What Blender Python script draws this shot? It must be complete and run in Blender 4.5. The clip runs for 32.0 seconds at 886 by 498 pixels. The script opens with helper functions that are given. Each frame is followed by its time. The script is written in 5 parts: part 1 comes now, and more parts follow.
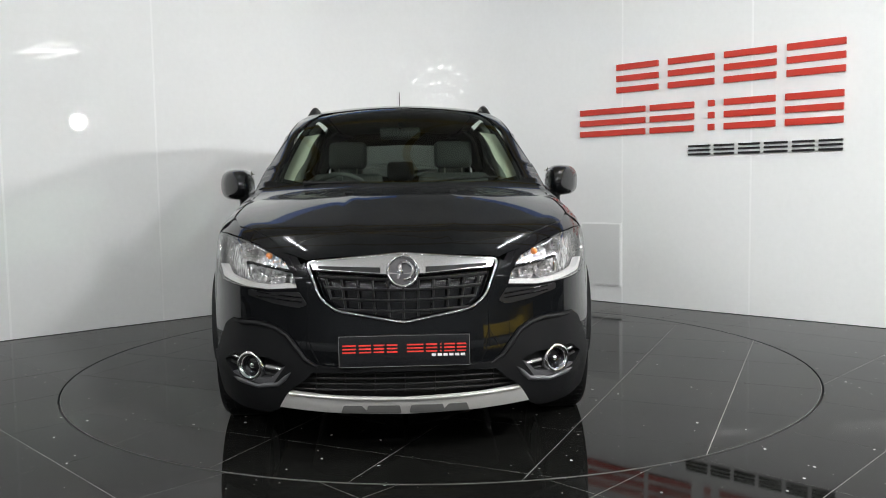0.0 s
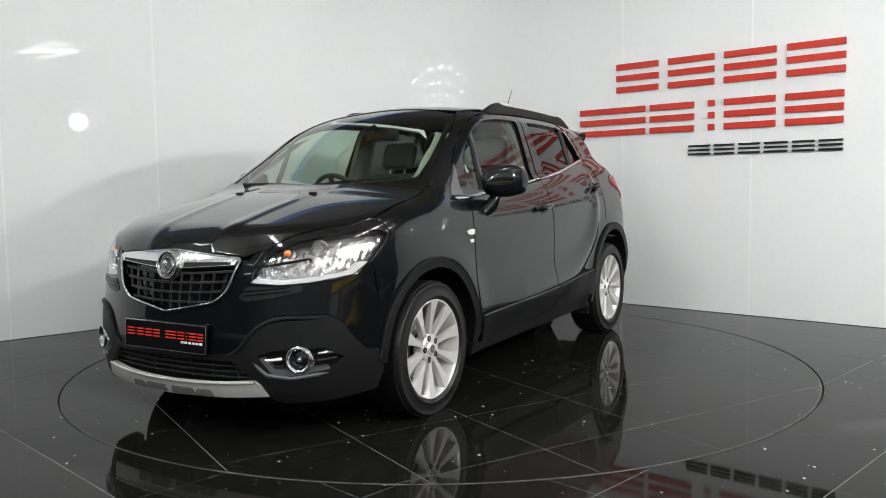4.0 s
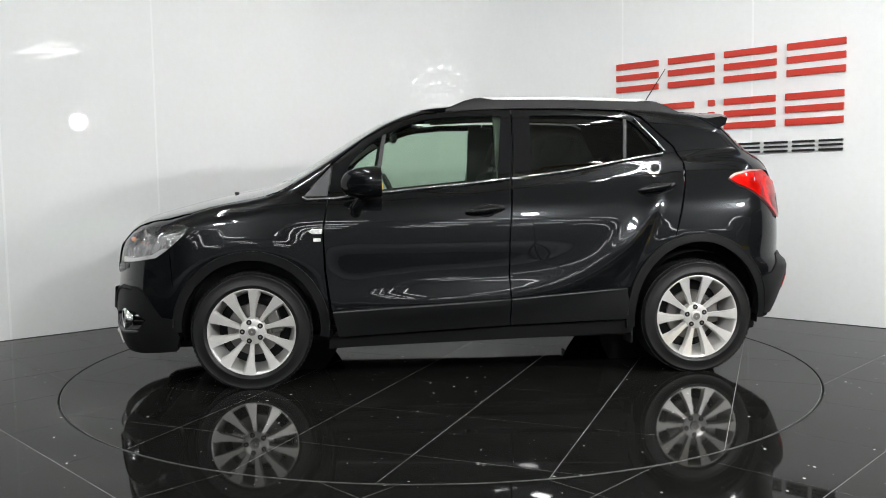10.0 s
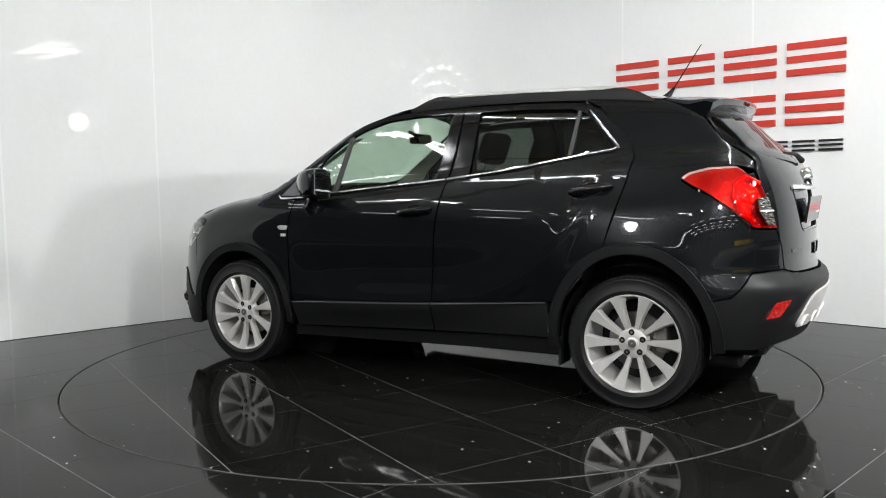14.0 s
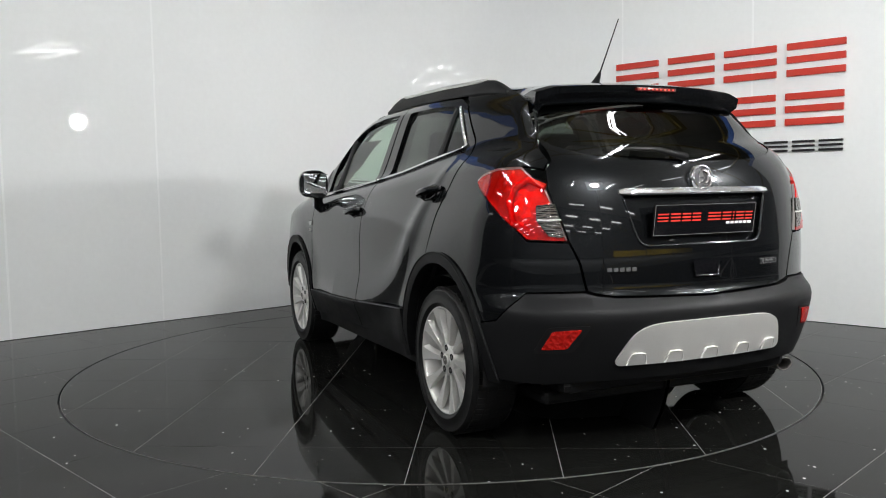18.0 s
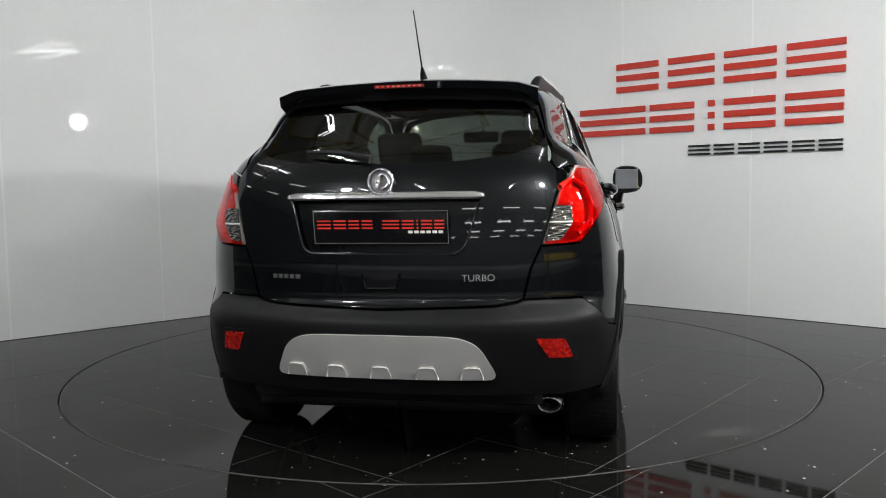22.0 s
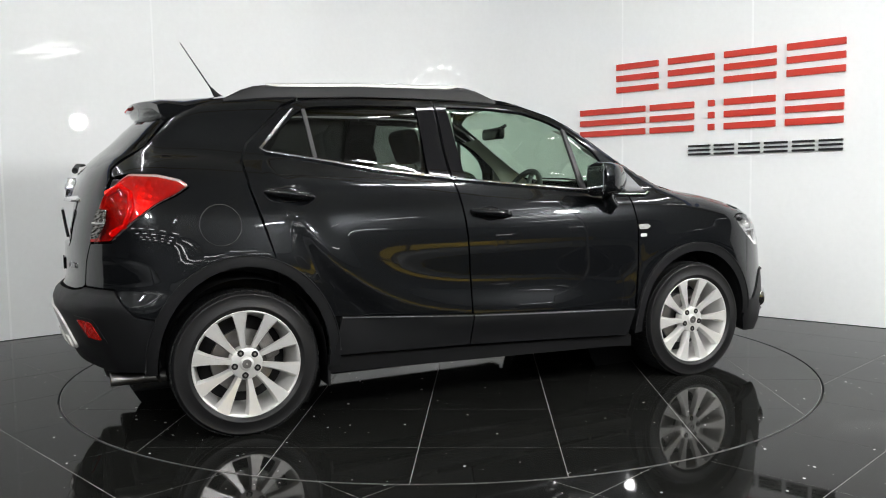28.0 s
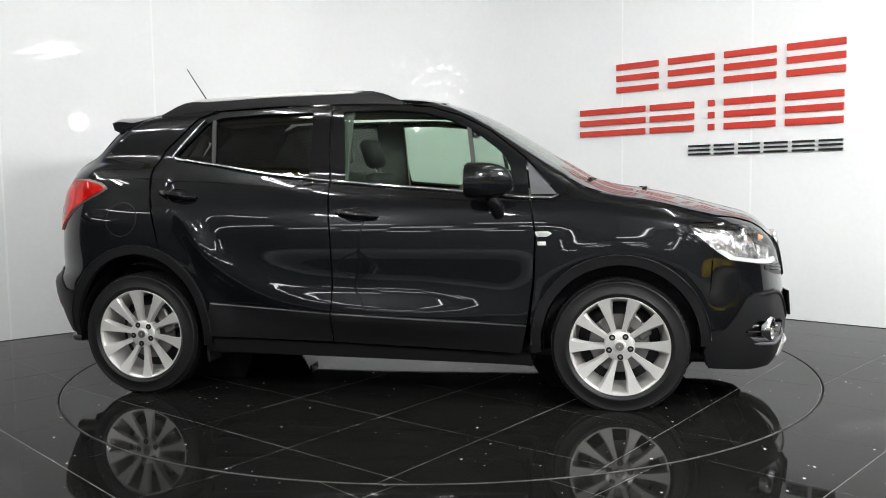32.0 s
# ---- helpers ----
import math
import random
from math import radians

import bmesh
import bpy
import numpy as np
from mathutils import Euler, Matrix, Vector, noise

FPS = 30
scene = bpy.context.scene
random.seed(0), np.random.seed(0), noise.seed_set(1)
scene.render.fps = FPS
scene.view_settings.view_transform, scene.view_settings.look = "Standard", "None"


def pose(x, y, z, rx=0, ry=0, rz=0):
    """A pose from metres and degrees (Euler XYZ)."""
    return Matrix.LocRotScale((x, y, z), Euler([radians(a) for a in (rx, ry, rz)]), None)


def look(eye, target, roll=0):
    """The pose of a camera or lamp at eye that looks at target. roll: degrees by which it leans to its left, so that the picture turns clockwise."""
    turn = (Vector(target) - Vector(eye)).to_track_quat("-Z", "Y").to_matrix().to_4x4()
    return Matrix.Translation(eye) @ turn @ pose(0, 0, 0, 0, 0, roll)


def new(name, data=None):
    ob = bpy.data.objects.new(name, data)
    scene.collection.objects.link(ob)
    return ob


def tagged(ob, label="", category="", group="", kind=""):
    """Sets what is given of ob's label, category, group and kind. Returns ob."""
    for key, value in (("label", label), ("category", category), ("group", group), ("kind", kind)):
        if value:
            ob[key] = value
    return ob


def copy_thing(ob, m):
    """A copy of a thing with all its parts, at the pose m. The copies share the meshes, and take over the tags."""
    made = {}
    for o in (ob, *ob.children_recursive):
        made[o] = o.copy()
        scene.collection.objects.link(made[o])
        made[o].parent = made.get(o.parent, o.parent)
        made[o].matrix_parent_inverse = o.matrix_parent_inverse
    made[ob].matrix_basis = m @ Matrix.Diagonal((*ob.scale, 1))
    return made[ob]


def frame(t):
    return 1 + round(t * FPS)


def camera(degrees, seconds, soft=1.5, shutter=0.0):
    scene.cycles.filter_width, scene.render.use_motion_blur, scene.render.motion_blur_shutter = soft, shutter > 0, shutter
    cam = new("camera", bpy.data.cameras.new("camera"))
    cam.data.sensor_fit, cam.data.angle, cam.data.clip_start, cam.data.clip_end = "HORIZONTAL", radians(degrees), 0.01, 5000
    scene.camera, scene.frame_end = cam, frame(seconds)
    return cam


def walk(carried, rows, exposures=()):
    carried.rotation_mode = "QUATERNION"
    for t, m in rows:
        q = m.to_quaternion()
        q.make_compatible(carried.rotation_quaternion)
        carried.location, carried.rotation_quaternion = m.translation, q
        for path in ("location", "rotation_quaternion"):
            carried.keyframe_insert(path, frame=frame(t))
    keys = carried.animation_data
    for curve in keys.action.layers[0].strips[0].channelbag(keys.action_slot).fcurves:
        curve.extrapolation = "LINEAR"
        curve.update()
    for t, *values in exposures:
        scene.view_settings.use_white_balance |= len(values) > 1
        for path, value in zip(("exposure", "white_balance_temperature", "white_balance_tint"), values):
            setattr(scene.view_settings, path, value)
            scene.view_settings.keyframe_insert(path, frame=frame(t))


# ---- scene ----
from mathutils import geometry

cam = camera(56.66, 32.0, soft=1.0)
EYE_AT = Vector((0, -5.228, 1.114))
YAW, TILT, ROLL = 0.2555, 4.440, 0.8745
AHEAD = Vector((math.sin(radians(YAW)) * math.cos(radians(TILT)), math.cos(radians(YAW)) * math.cos(radians(TILT)), -math.sin(radians(TILT))))
EYE = look(EYE_AT, EYE_AT + AHEAD, -ROLL)
walk(cam, [(0, EYE), (32.0, EYE)],
     [(0, -.02), (3, -.06), (6, -.03), (9, .01), (12, .08), (14, .10), (17, -.07), (19, -.23), (21, -.40), (23, -.35), (25, -.16), (28, .10), (30, .19), (32, .20)])

# ---- light: three studio panels beside and right of the camera, strip lights under the hall's roof, added fill in the hall ----
world = bpy.data.worlds.new("world")
world.use_nodes = True
world.node_tree.nodes["Background"].inputs[0].default_value = (0.9, 0.95, 1.0, 1)
world.node_tree.nodes["Background"].inputs[1].default_value = 0.02
scene.world = world


def lamp(name, at, aim, sx, sy, watts, colour=(1, 1, 1)):
    data = bpy.data.lights.new(name, "AREA")
    data.shape, data.size, data.size_y, data.energy, data.color = "RECTANGLE", sx, sy, watts, colour
    ob = new(name, data)
    ob.matrix_world = look(at, aim)
    return ob


LAMPS = [(3.45, -2.45, 2.2), (1.6, -3.95, 2.25), (-1.95, -3.95, 2.25)]
for at, watts in zip(LAMPS, (108, 70, 37)):
    lamp("studio_light", at, (0, 0.4, 1.1), .20, .20, watts, (.985, .985, .98)).data.shape = "DISK"
STRIPS = [(x, y) for x in (-7.4, -3.3, 3.3, 7.4) for y in (-.5, -1.8, -3.0, -11.9)]
for x, y in STRIPS:
    if (x, y) != (-7.4, -.5):
        lamp("strip_light_glow", (x, y, 6.98), (x, y + 1.2, 0), .08, 1.9, 56 if y > -10 else 245, (.98, 1, 1))
# added fill, turned away from the stage, brightens the hall that the paint mirrors
for x in (-12.0, -4.0, 4.0, 12.0, 20.0):
    lamp("hall_light_glow", (x, -15.0, 4.88), (x, -19.0, 0), 1.9, .10, 900, (.97, .99, 1))


# ---- materials ----
def material(name, colour, rough=.5, metal=0.0, coat=0.0, spec=.5, noise_scale=0.0, vary=0.0, bump=0.0, rough_vary=0.0, emit=0.0, fine=0.0, island=0.0):
    m = bpy.data.materials.new(name)
    m.use_nodes = True
    n, l = m.node_tree.nodes, m.node_tree.links
    b = n["Principled BSDF"]
    b.inputs["Base Color"].default_value = (*colour, 1)
    b.inputs["Roughness"].default_value, b.inputs["Metallic"].default_value = rough, metal
    b.inputs["Coat Weight"].default_value, b.inputs["Coat Roughness"].default_value = coat, .03
    b.inputs["Specular IOR Level"].default_value = spec
    b.inputs["Coat IOR"].default_value = 1.40
    if emit:
        b.inputs["Emission Color"].default_value, b.inputs["Emission Strength"].default_value = (*colour, 1), emit
    if noise_scale:
        tc = n.new("ShaderNodeTexCoord")
        big, small = n.new("ShaderNodeTexNoise"), n.new("ShaderNodeTexNoise")
        big.inputs["Scale"].default_value, big.inputs["Detail"].default_value = noise_scale, 4
        small.inputs["Scale"].default_value, small.inputs["Detail"].default_value = noise_scale * 28, 3
        for t in (big, small):
            l.new(tc.outputs["Object"], t.inputs["Vector"])
        both = n.new("ShaderNodeMix")
        both.data_type = "FLOAT"
        both.inputs[0].default_value = .45
        l.new(big.outputs["Fac"], both.inputs[2])
        l.new(small.outputs["Fac"], both.inputs[3])
        if vary:
            span = n.new("ShaderNodeMapRange")
            span.inputs[1].default_value, span.inputs[2].default_value = .3, .7
            span.inputs[3].default_value, span.inputs[4].default_value = 1 - vary, 1 + vary
            l.new(both.outputs[0], span.inputs[0])
            mul = n.new("ShaderNodeMix")
            mul.data_type, mul.blend_type = "RGBA", "MULTIPLY"
            mul.inputs[0].default_value = 1
            mul.inputs[6].default_value = (*colour, 1)
            l.new(span.outputs[0], mul.inputs[7])
            l.new(mul.outputs[2], b.inputs["Base Color"])
        if rough_vary:
            span = n.new("ShaderNodeMapRange")
            span.inputs[1].default_value, span.inputs[2].default_value = .3, .7
            span.inputs[3].default_value, span.inputs[4].default_value = max(rough - rough_vary, 0), rough + rough_vary
            l.new(both.outputs[0], span.inputs[0])
            l.new(span.outputs[0], b.inputs["Roughness"])
        if bump:
            bp = n.new("ShaderNodeBump")
            bp.inputs["Strength"].default_value, bp.inputs["Distance"].default_value = bump, .002
            l.new(small.outputs["Fac"], bp.inputs["Height"])
            l.new(bp.outputs[0], b.inputs["Normal"])
    return m


def reflector(name, colour, scale, metal=.85, rough=.16, stretch=(1, 1, 1), relief=1.0):
    """A moulded lamp reflector with small facets."""
    m = material(name, colour, rough, metal)
    n, l = m.node_tree.nodes, m.node_tree.links
    tc, mp, cell, bp = n.new("ShaderNodeTexCoord"), n.new("ShaderNodeMapping"), n.new("ShaderNodeTexVoronoi"), n.new("ShaderNodeBump")
    mp.inputs["Scale"].default_value = stretch
    cell.inputs["Scale"].default_value = scale
    bp.inputs["Strength"].default_value, bp.inputs["Distance"].default_value = relief, .006
    l.new(tc.outputs["Object"], mp.inputs[0])
    l.new(mp.outputs[0], cell.inputs["Vector"])
    l.new(cell.outputs["Distance"], bp.inputs["Height"])
    l.new(bp.outputs[0], n["Principled BSDF"].inputs["Normal"])
    return m


def glazing(name, tint, gloss=1.0, rough=0.0, ior=1.5):
    """Thin glass: it tints what is seen through it and mirrors at its face."""
    m = bpy.data.materials.new(name)
    m.use_nodes = True
    n, l = m.node_tree.nodes, m.node_tree.links
    n.remove(n["Principled BSDF"])
    clear, shine, edge, mix = n.new("ShaderNodeBsdfTransparent"), n.new("ShaderNodeBsdfGlossy"), n.new("ShaderNodeLayerWeight"), n.new("ShaderNodeMixShader")
    clear.inputs[0].default_value = (*tint, 1)
    shine.inputs["Roughness"].default_value = rough
    shine.inputs[0].default_value = (gloss, gloss, gloss, 1)
    base = 1.6 * ((ior - 1) / (ior + 1)) ** 2
    steep, span = n.new("ShaderNodeMath"), n.new("ShaderNodeMath")
    steep.operation, span.operation = "POWER", "MULTIPLY_ADD"
    steep.inputs[1].default_value = 5.0
    span.inputs[1].default_value, span.inputs[2].default_value = 1 - base, base
    l.new(edge.outputs["Facing"], steep.inputs[0])
    l.new(steep.outputs[0], span.inputs[0])
    l.new(span.outputs[0], mix.inputs[0])
    l.new(clear.outputs[0], mix.inputs[1])
    l.new(shine.outputs[0], mix.inputs[2])
    l.new(mix.outputs[0], n["Material Output"].inputs[0])
    return m


PAINT = material("black_paint", (.0030, .0033, .0038), .27, 0.0, coat=1.0, spec=.078, noise_scale=1.6, vary=.10)
PAINT.node_tree.nodes["Principled BSDF"].inputs["Specular Tint"].default_value = (.88, .94, 1, 1)
CLAD = material("grained_plastic", (.0080, .0082, .0088), .46, spec=.15, noise_scale=9, vary=.12, bump=.25, rough_vary=.06)
DARK = material("dark_plastic", (.007, .007, .0075), .5, spec=.25, noise_scale=6, vary=.15, rough_vary=.08)
GLOSSBLACK = material("gloss_black", (.005, .005, .006), .08)
CHROME = material("chrome", (.82, .82, .84), .07, 1.0, noise_scale=5, rough_vary=.03)
BRIGHT = material("bright_trim", (.84, .84, .85), .15, .86, noise_scale=6, rough_vary=.04)
GRILLE_BLACK = material("grille_plastic", (.009, .009, .0095), .32, spec=.3, noise_scale=8, vary=.15)
SATIN = material("satin_silver", (.68, .67, .65), .34, .5, noise_scale=7, vary=.06, rough_vary=.06)
BRIGHT_PAD = material("pale_silver_bezel", (.70, .70, .69), .30, .35, noise_scale=9, vary=.05)
SKID_PAD = material("grey_skid_pad", (.16, .16, .155), .5, .2, noise_scale=7, vary=.08)
ALLOY = material("alloy_silver", (.66, .65, .63), .30, .5, noise_scale=2, vary=.03)
RUBBER = material("tyre_rubber", (.0075, .0075, .0078), .44, spec=.30, noise_scale=8, vary=.15, bump=.3, rough_vary=.08)
RED_STRIP = material("dark_red_lens", (.09, .005, .004), .15, coat=.6, noise_scale=12, vary=.2)
RED_GLOW = material("red_reflector", (.75, .03, .02), .22, noise_scale=14, vary=.3)
AMBER = material("amber_lens", (.75, .22, .05), .2, noise_scale=12, vary=.2)
WHITE_LENS = material("clear_reflector", (.78, .78, .76), .18, .7, noise_scale=20, vary=.25, rough_vary=.1)
GLASS = glazing("green_glass", (.66, .78, .69), .85, ior=1.42)
SCREEN = glazing("windscreen_glass", (.68, .78, .70), 1.0, ior=1.47)
PRIVACY = glazing("privacy_glass", (.105, .115, .108), .9, ior=1.45)
LENS = glazing("lamp_glass", (.93, .93, .93))
RED_GLASS = glazing("red_lamp_glass", (.80, .035, .02))
BOWL = reflector("lamp_bowl", (.76, .76, .76), 34, stretch=(1, 2.2, .7))
TAIL_BOWL = reflector("tail_lamp_bowl", (.80, .76, .74), 46, metal=.7, rough=.22, relief=.45)
CLEAR_BOWL = reflector("clear_lamp_bowl", (.145, .138, .128), 60, metal=.8, stretch=(1, .4, 2))
RED_PRISM = reflector("red_prism", (.50, .014, .010), 55, metal=.25, rough=.14)
CONCRETE = material("hall_concrete", (.165, .17, .175), .6, noise_scale=1.2, vary=.2, rough_vary=.1)
MIRROR = material("mirror", (.85, .87, .88), .02, 1.0)
SEAT = material("seat_cloth", (.045, .045, .047), .85, noise_scale=10, vary=.2, bump=.4)
LINING = material("grey_lining", (.14, .14, .13), .85, noise_scale=8, vary=.08, bump=.2)
TRIM = material("beige_lining", (.42, .40, .35), .8, noise_scale=8, vary=.08, bump=.2)
DASH = material("dashboard", (.040, .040, .042), .6, noise_scale=8, vary=.15, bump=.3)
STEEL = material("dull_steel", (.25, .24, .23), .42, 1.0, noise_scale=9, vary=.25, rough_vary=.1)
DISC = material("brake_disc", (.32, .31, .30), .38, 1.0, noise_scale=12, vary=.2, rough_vary=.1)
PLATE_RED = material("plate_red", (.62, .03, .02), .4)
PLATE_LINE = material("plate_line", (.16, .16, .16), .35)
PLATE_WHITE = material("plate_white", (.75, .75, .75), .4)
WALL = material("gloss_white_panel", (.78, .79, .79), .018, spec=.45, noise_scale=.9, vary=.025, rough_vary=.008)
HATCH = material("hatch_panel", (.64, .65, .65), .3, noise_scale=3, vary=.03)
STRIP = material("white_joint_strip", (.80, .81, .81), .3, noise_scale=4, vary=.03)
SIGN_RED = material("sign_red", (.50, .035, .02), .35, noise_scale=5, vary=.04)
SIGN_BLACK = material("sign_black", (.012, .012, .013), .3)
HALL = material("hall_cladding", (.165, .17, .175), .7, noise_scale=1.5, vary=.2, rough_vary=.1)
HALL_ROOF = material("hall_roof_sheet", (.48, .47, .44), .7, noise_scale=1.5, vary=.2, rough_vary=.1)
BEAM_YELLOW = material("dull_yellow_steel", (.26, .18, .03), .6, noise_scale=3, vary=.2)
YELLOW = material("yellow_steel", (.60, .40, .03), .45, noise_scale=3, vary=.1)
BLUE = material("blue_board", (.03, .10, .36), .5, noise_scale=2, vary=.1)
TUBE = material("strip_light_tube", (.985, 1, 1), .4, emit=24.0)
# glow of the added tubes that only make swirl and glints in the wall
GLINT_TUBE = material("frosted_light_tube", (1, 1, .97), .4, emit=13.0)
DARK_SATIN = material("dark_satin", (.10, .10, .105), .35, .3, noise_scale=5, vary=.08)
BAR_GREY = material("window_bar_grey", (.045, .045, .046), .55, spec=.3, noise_scale=7, vary=.1)
BODY_GREY = material("light_housing", (.10, .10, .10), .5, noise_scale=5, vary=.1)


def tile_material():
    """Polished black granite with pale specks and crumbs of dust."""
    m = material("black_granite_tile", (.0072, .0073, .0067), .045, spec=.072, noise_scale=2.2, vary=.3, rough_vary=.03)
    n, l = m.node_tree.nodes, m.node_tree.links
    b = n["Principled BSDF"]
    tc = n.new("ShaderNodeTexCoord")

    def specks(scale, size, share, tone):
        """Scattered round specks: share of the cells that hold one, and how far its size reaches."""
        cell, pick = n.new("ShaderNodeTexVoronoi"), n.new("ShaderNodeSeparateColor")
        cell.voronoi_dimensions = "2D"
        cell.inputs["Scale"].default_value = scale
        l.new(tc.outputs["Object"], cell.inputs["Vector"])
        l.new(cell.outputs["Color"], pick.inputs[0])
        reach, near, some, both, mix = [n.new("ShaderNodeMath") for _ in range(4)] + [n.new("ShaderNodeMix")]
        reach.operation, reach.inputs[1].default_value = "MULTIPLY", size
        near.operation, some.operation, both.operation = "LESS_THAN", "LESS_THAN", "MULTIPLY"
        l.new(pick.outputs[1], reach.inputs[0])
        l.new(cell.outputs["Distance"], near.inputs[0])
        l.new(reach.outputs[0], near.inputs[1])
        l.new(pick.outputs[0], some.inputs[0])
        some.inputs[1].default_value = share
        l.new(near.outputs[0], both.inputs[0])
        l.new(some.outputs[0], both.inputs[1])
        mix.data_type = "RGBA"
        l.new(b.inputs["Base Color"].links[0].from_socket, mix.inputs[6])
        mix.inputs[7].default_value = (*tone, 1)
        l.new(both.outputs[0], mix.inputs[0])
        l.new(mix.outputs[2], b.inputs["Base Color"])

    specks(9, .060, .20, (.60, .60, .58))
    specks(21, .080, .05, (.34, .34, .33))
    return m


TILE = tile_material()
GROUT = material("pale_grout", (.25, .25, .24), .8, noise_scale=6, vary=.15)
GAP = material("dark_gap", (.006, .006, .006), .6)


# ---- mesh helpers ----
def mesh_object(name, verts, faces, mat, parent=None, label="", smooth=False):
    me = bpy.data.meshes.new(name)
    me.from_pydata([tuple(map(float, v)) for v in verts], [], [tuple(map(int, f)) for f in faces])
    if mat:
        me.materials.append(mat)
    if smooth:
        me.polygons.foreach_set("use_smooth", [True] * len(me.polygons))
    ob = new(name, me)
    ob.parent = parent
    if label:
        ob["label"] = label
    return ob


def part(name, bm, mat, parent, label="", smooth=False):
    me = bpy.data.meshes.new(name)
    bmesh.ops.recalc_face_normals(bm, faces=bm.faces)
    bm.to_mesh(me)
    bm.free()
    me.materials.append(mat)
    if smooth:
        me.polygons.foreach_set("use_smooth", [True] * len(me.polygons))
        me.set_sharp_from_angle(angle=radians(38))
    ob = new(name, me)
    ob.parent = parent
    if label:
        ob["label"] = label
    return ob


def box(bm, x0, x1, y0, y1, z0, z1, r=0.0, m=None, seg=2):
    """A block, its edges rounded by r."""
    made = bmesh.ops.create_cube(bm, size=1)["verts"]
    bmesh.ops.scale(bm, vec=(x1 - x0, y1 - y0, z1 - z0), verts=made)
    bmesh.ops.translate(bm, vec=((x0 + x1) / 2, (y0 + y1) / 2, (z0 + z1) / 2), verts=made)
    if r:
        edges = {e for v in made for e in v.link_edges}
        out = bmesh.ops.bevel(bm, geom=list(edges), offset=r, segments=seg, affect="EDGES", profile=.5)
        made = list({v for f in out["faces"] for v in f.verts} | {v for v in made if v.is_valid})
    if m is not None:
        bmesh.ops.transform(bm, matrix=m, verts=made)
    return made


def lathe(profile, n=32, axis="y", turn=0.0, closed=False):
    """Vertices and faces of a profile of (radius, along) swung round an axis."""
    verts, faces, k = [], [], len(profile)
    for i in range(n):
        a = 2 * math.pi * i / n + turn
        for r, h in profile:
            c, s = r * math.cos(a), r * math.sin(a)
            verts.append((c, h, s) if axis == "y" else ((c, s, h) if axis == "z" else (h, c, s)))
    for i in range(n):
        j = (i + 1) % n
        for q in range(k if closed else k - 1):
            w = (q + 1) % k
            faces.append((i * k + q, j * k + q, j * k + w, i * k + w))
    return verts, faces


def tube(points, r, n=8):
    """A round bar along points."""
    pts = [Vector(q) for q in points]
    verts, faces = [], []
    for i, q in enumerate(pts):
        d = (pts[min(i + 1, len(pts) - 1)] - pts[max(i - 1, 0)]).normalized()
        side = d.cross(Vector((0, 0, 1)))
        side = side.normalized() if side.length > .05 else Vector((1, 0, 0))
        up = side.cross(d)
        rr = r[i] if isinstance(r, (list, tuple)) else r
        verts += [q + (side * math.cos(2 * math.pi * k / n) + up * math.sin(2 * math.pi * k / n)) * rr for k in range(n)]
    for i in range(len(pts) - 1):
        faces += [(i * n + k, i * n + (k + 1) % n, (i + 1) * n + (k + 1) % n, (i + 1) * n + k) for k in range(n)]
    faces += [tuple(range(n)), tuple(reversed(range((len(pts) - 1) * n, len(pts) * n)))]
    return verts, faces


def inside(poly, q):
    poly, q = np.asarray(poly), np.asarray(q)
    x, y, hit = q[:, 0], q[:, 1], np.zeros(len(q), bool)
    for (x0, y0), (x1, y1) in zip(poly, np.roll(poly, -1, 0)):
        cross = (y0 > y) != (y1 > y)
        hit ^= cross & (x < (x1 - x0) * (y - y0) / (y1 - y0 + 1e-12) + x0)
    return hit


def resample(poly, step):
    out = []
    for a, b in zip(poly, np.roll(poly, -1, 0)):
        n = max(1, int(math.ceil(np.hypot(*(b - a)) / step)))
        out += [a + (b - a) * i / n for i in range(n)]
    return np.array(out)


def softened(poly, r, n=3):
    """Corners of a closed outline rounded by about r."""
    poly, out = np.asarray(poly, float), []
    for a, b, c in zip(np.roll(poly, 1, 0), poly, np.roll(poly, -1, 0)):
        u, v = a - b, c - b
        lu, lv = np.hypot(*u), np.hypot(*v)
        p0, p1 = b + u / max(lu, 1e-9) * min(r, lu * .45), b + v / max(lv, 1e-9) * min(r, lv * .45)
        for i in range(n + 1):
            t = i / n
            out.append(p0 * (1 - t) ** 2 + 2 * b * t * (1 - t) + p1 * t * t)
    return np.array(out)


def shrunk(poly, d):
    poly = np.asarray(poly, float)
    area = sum(a[0] * b[1] - a[1] * b[0] for a, b in zip(poly, np.roll(poly, -1, 0)))
    out = []
    for a, b, c in zip(np.roll(poly, 1, 0), poly, np.roll(poly, -1, 0)):
        t0, t1 = (b - a) / max(np.hypot(*(b - a)), 1e-9), (c - b) / max(np.hypot(*(c - b)), 1e-9)
        nrm = np.array([-(t0 + t1)[1], (t0 + t1)[0]])
        nrm /= max(np.hypot(*nrm), 1e-6)
        out.append(b + nrm * d * (1 if area > 0 else -1))
    return np.array(out)


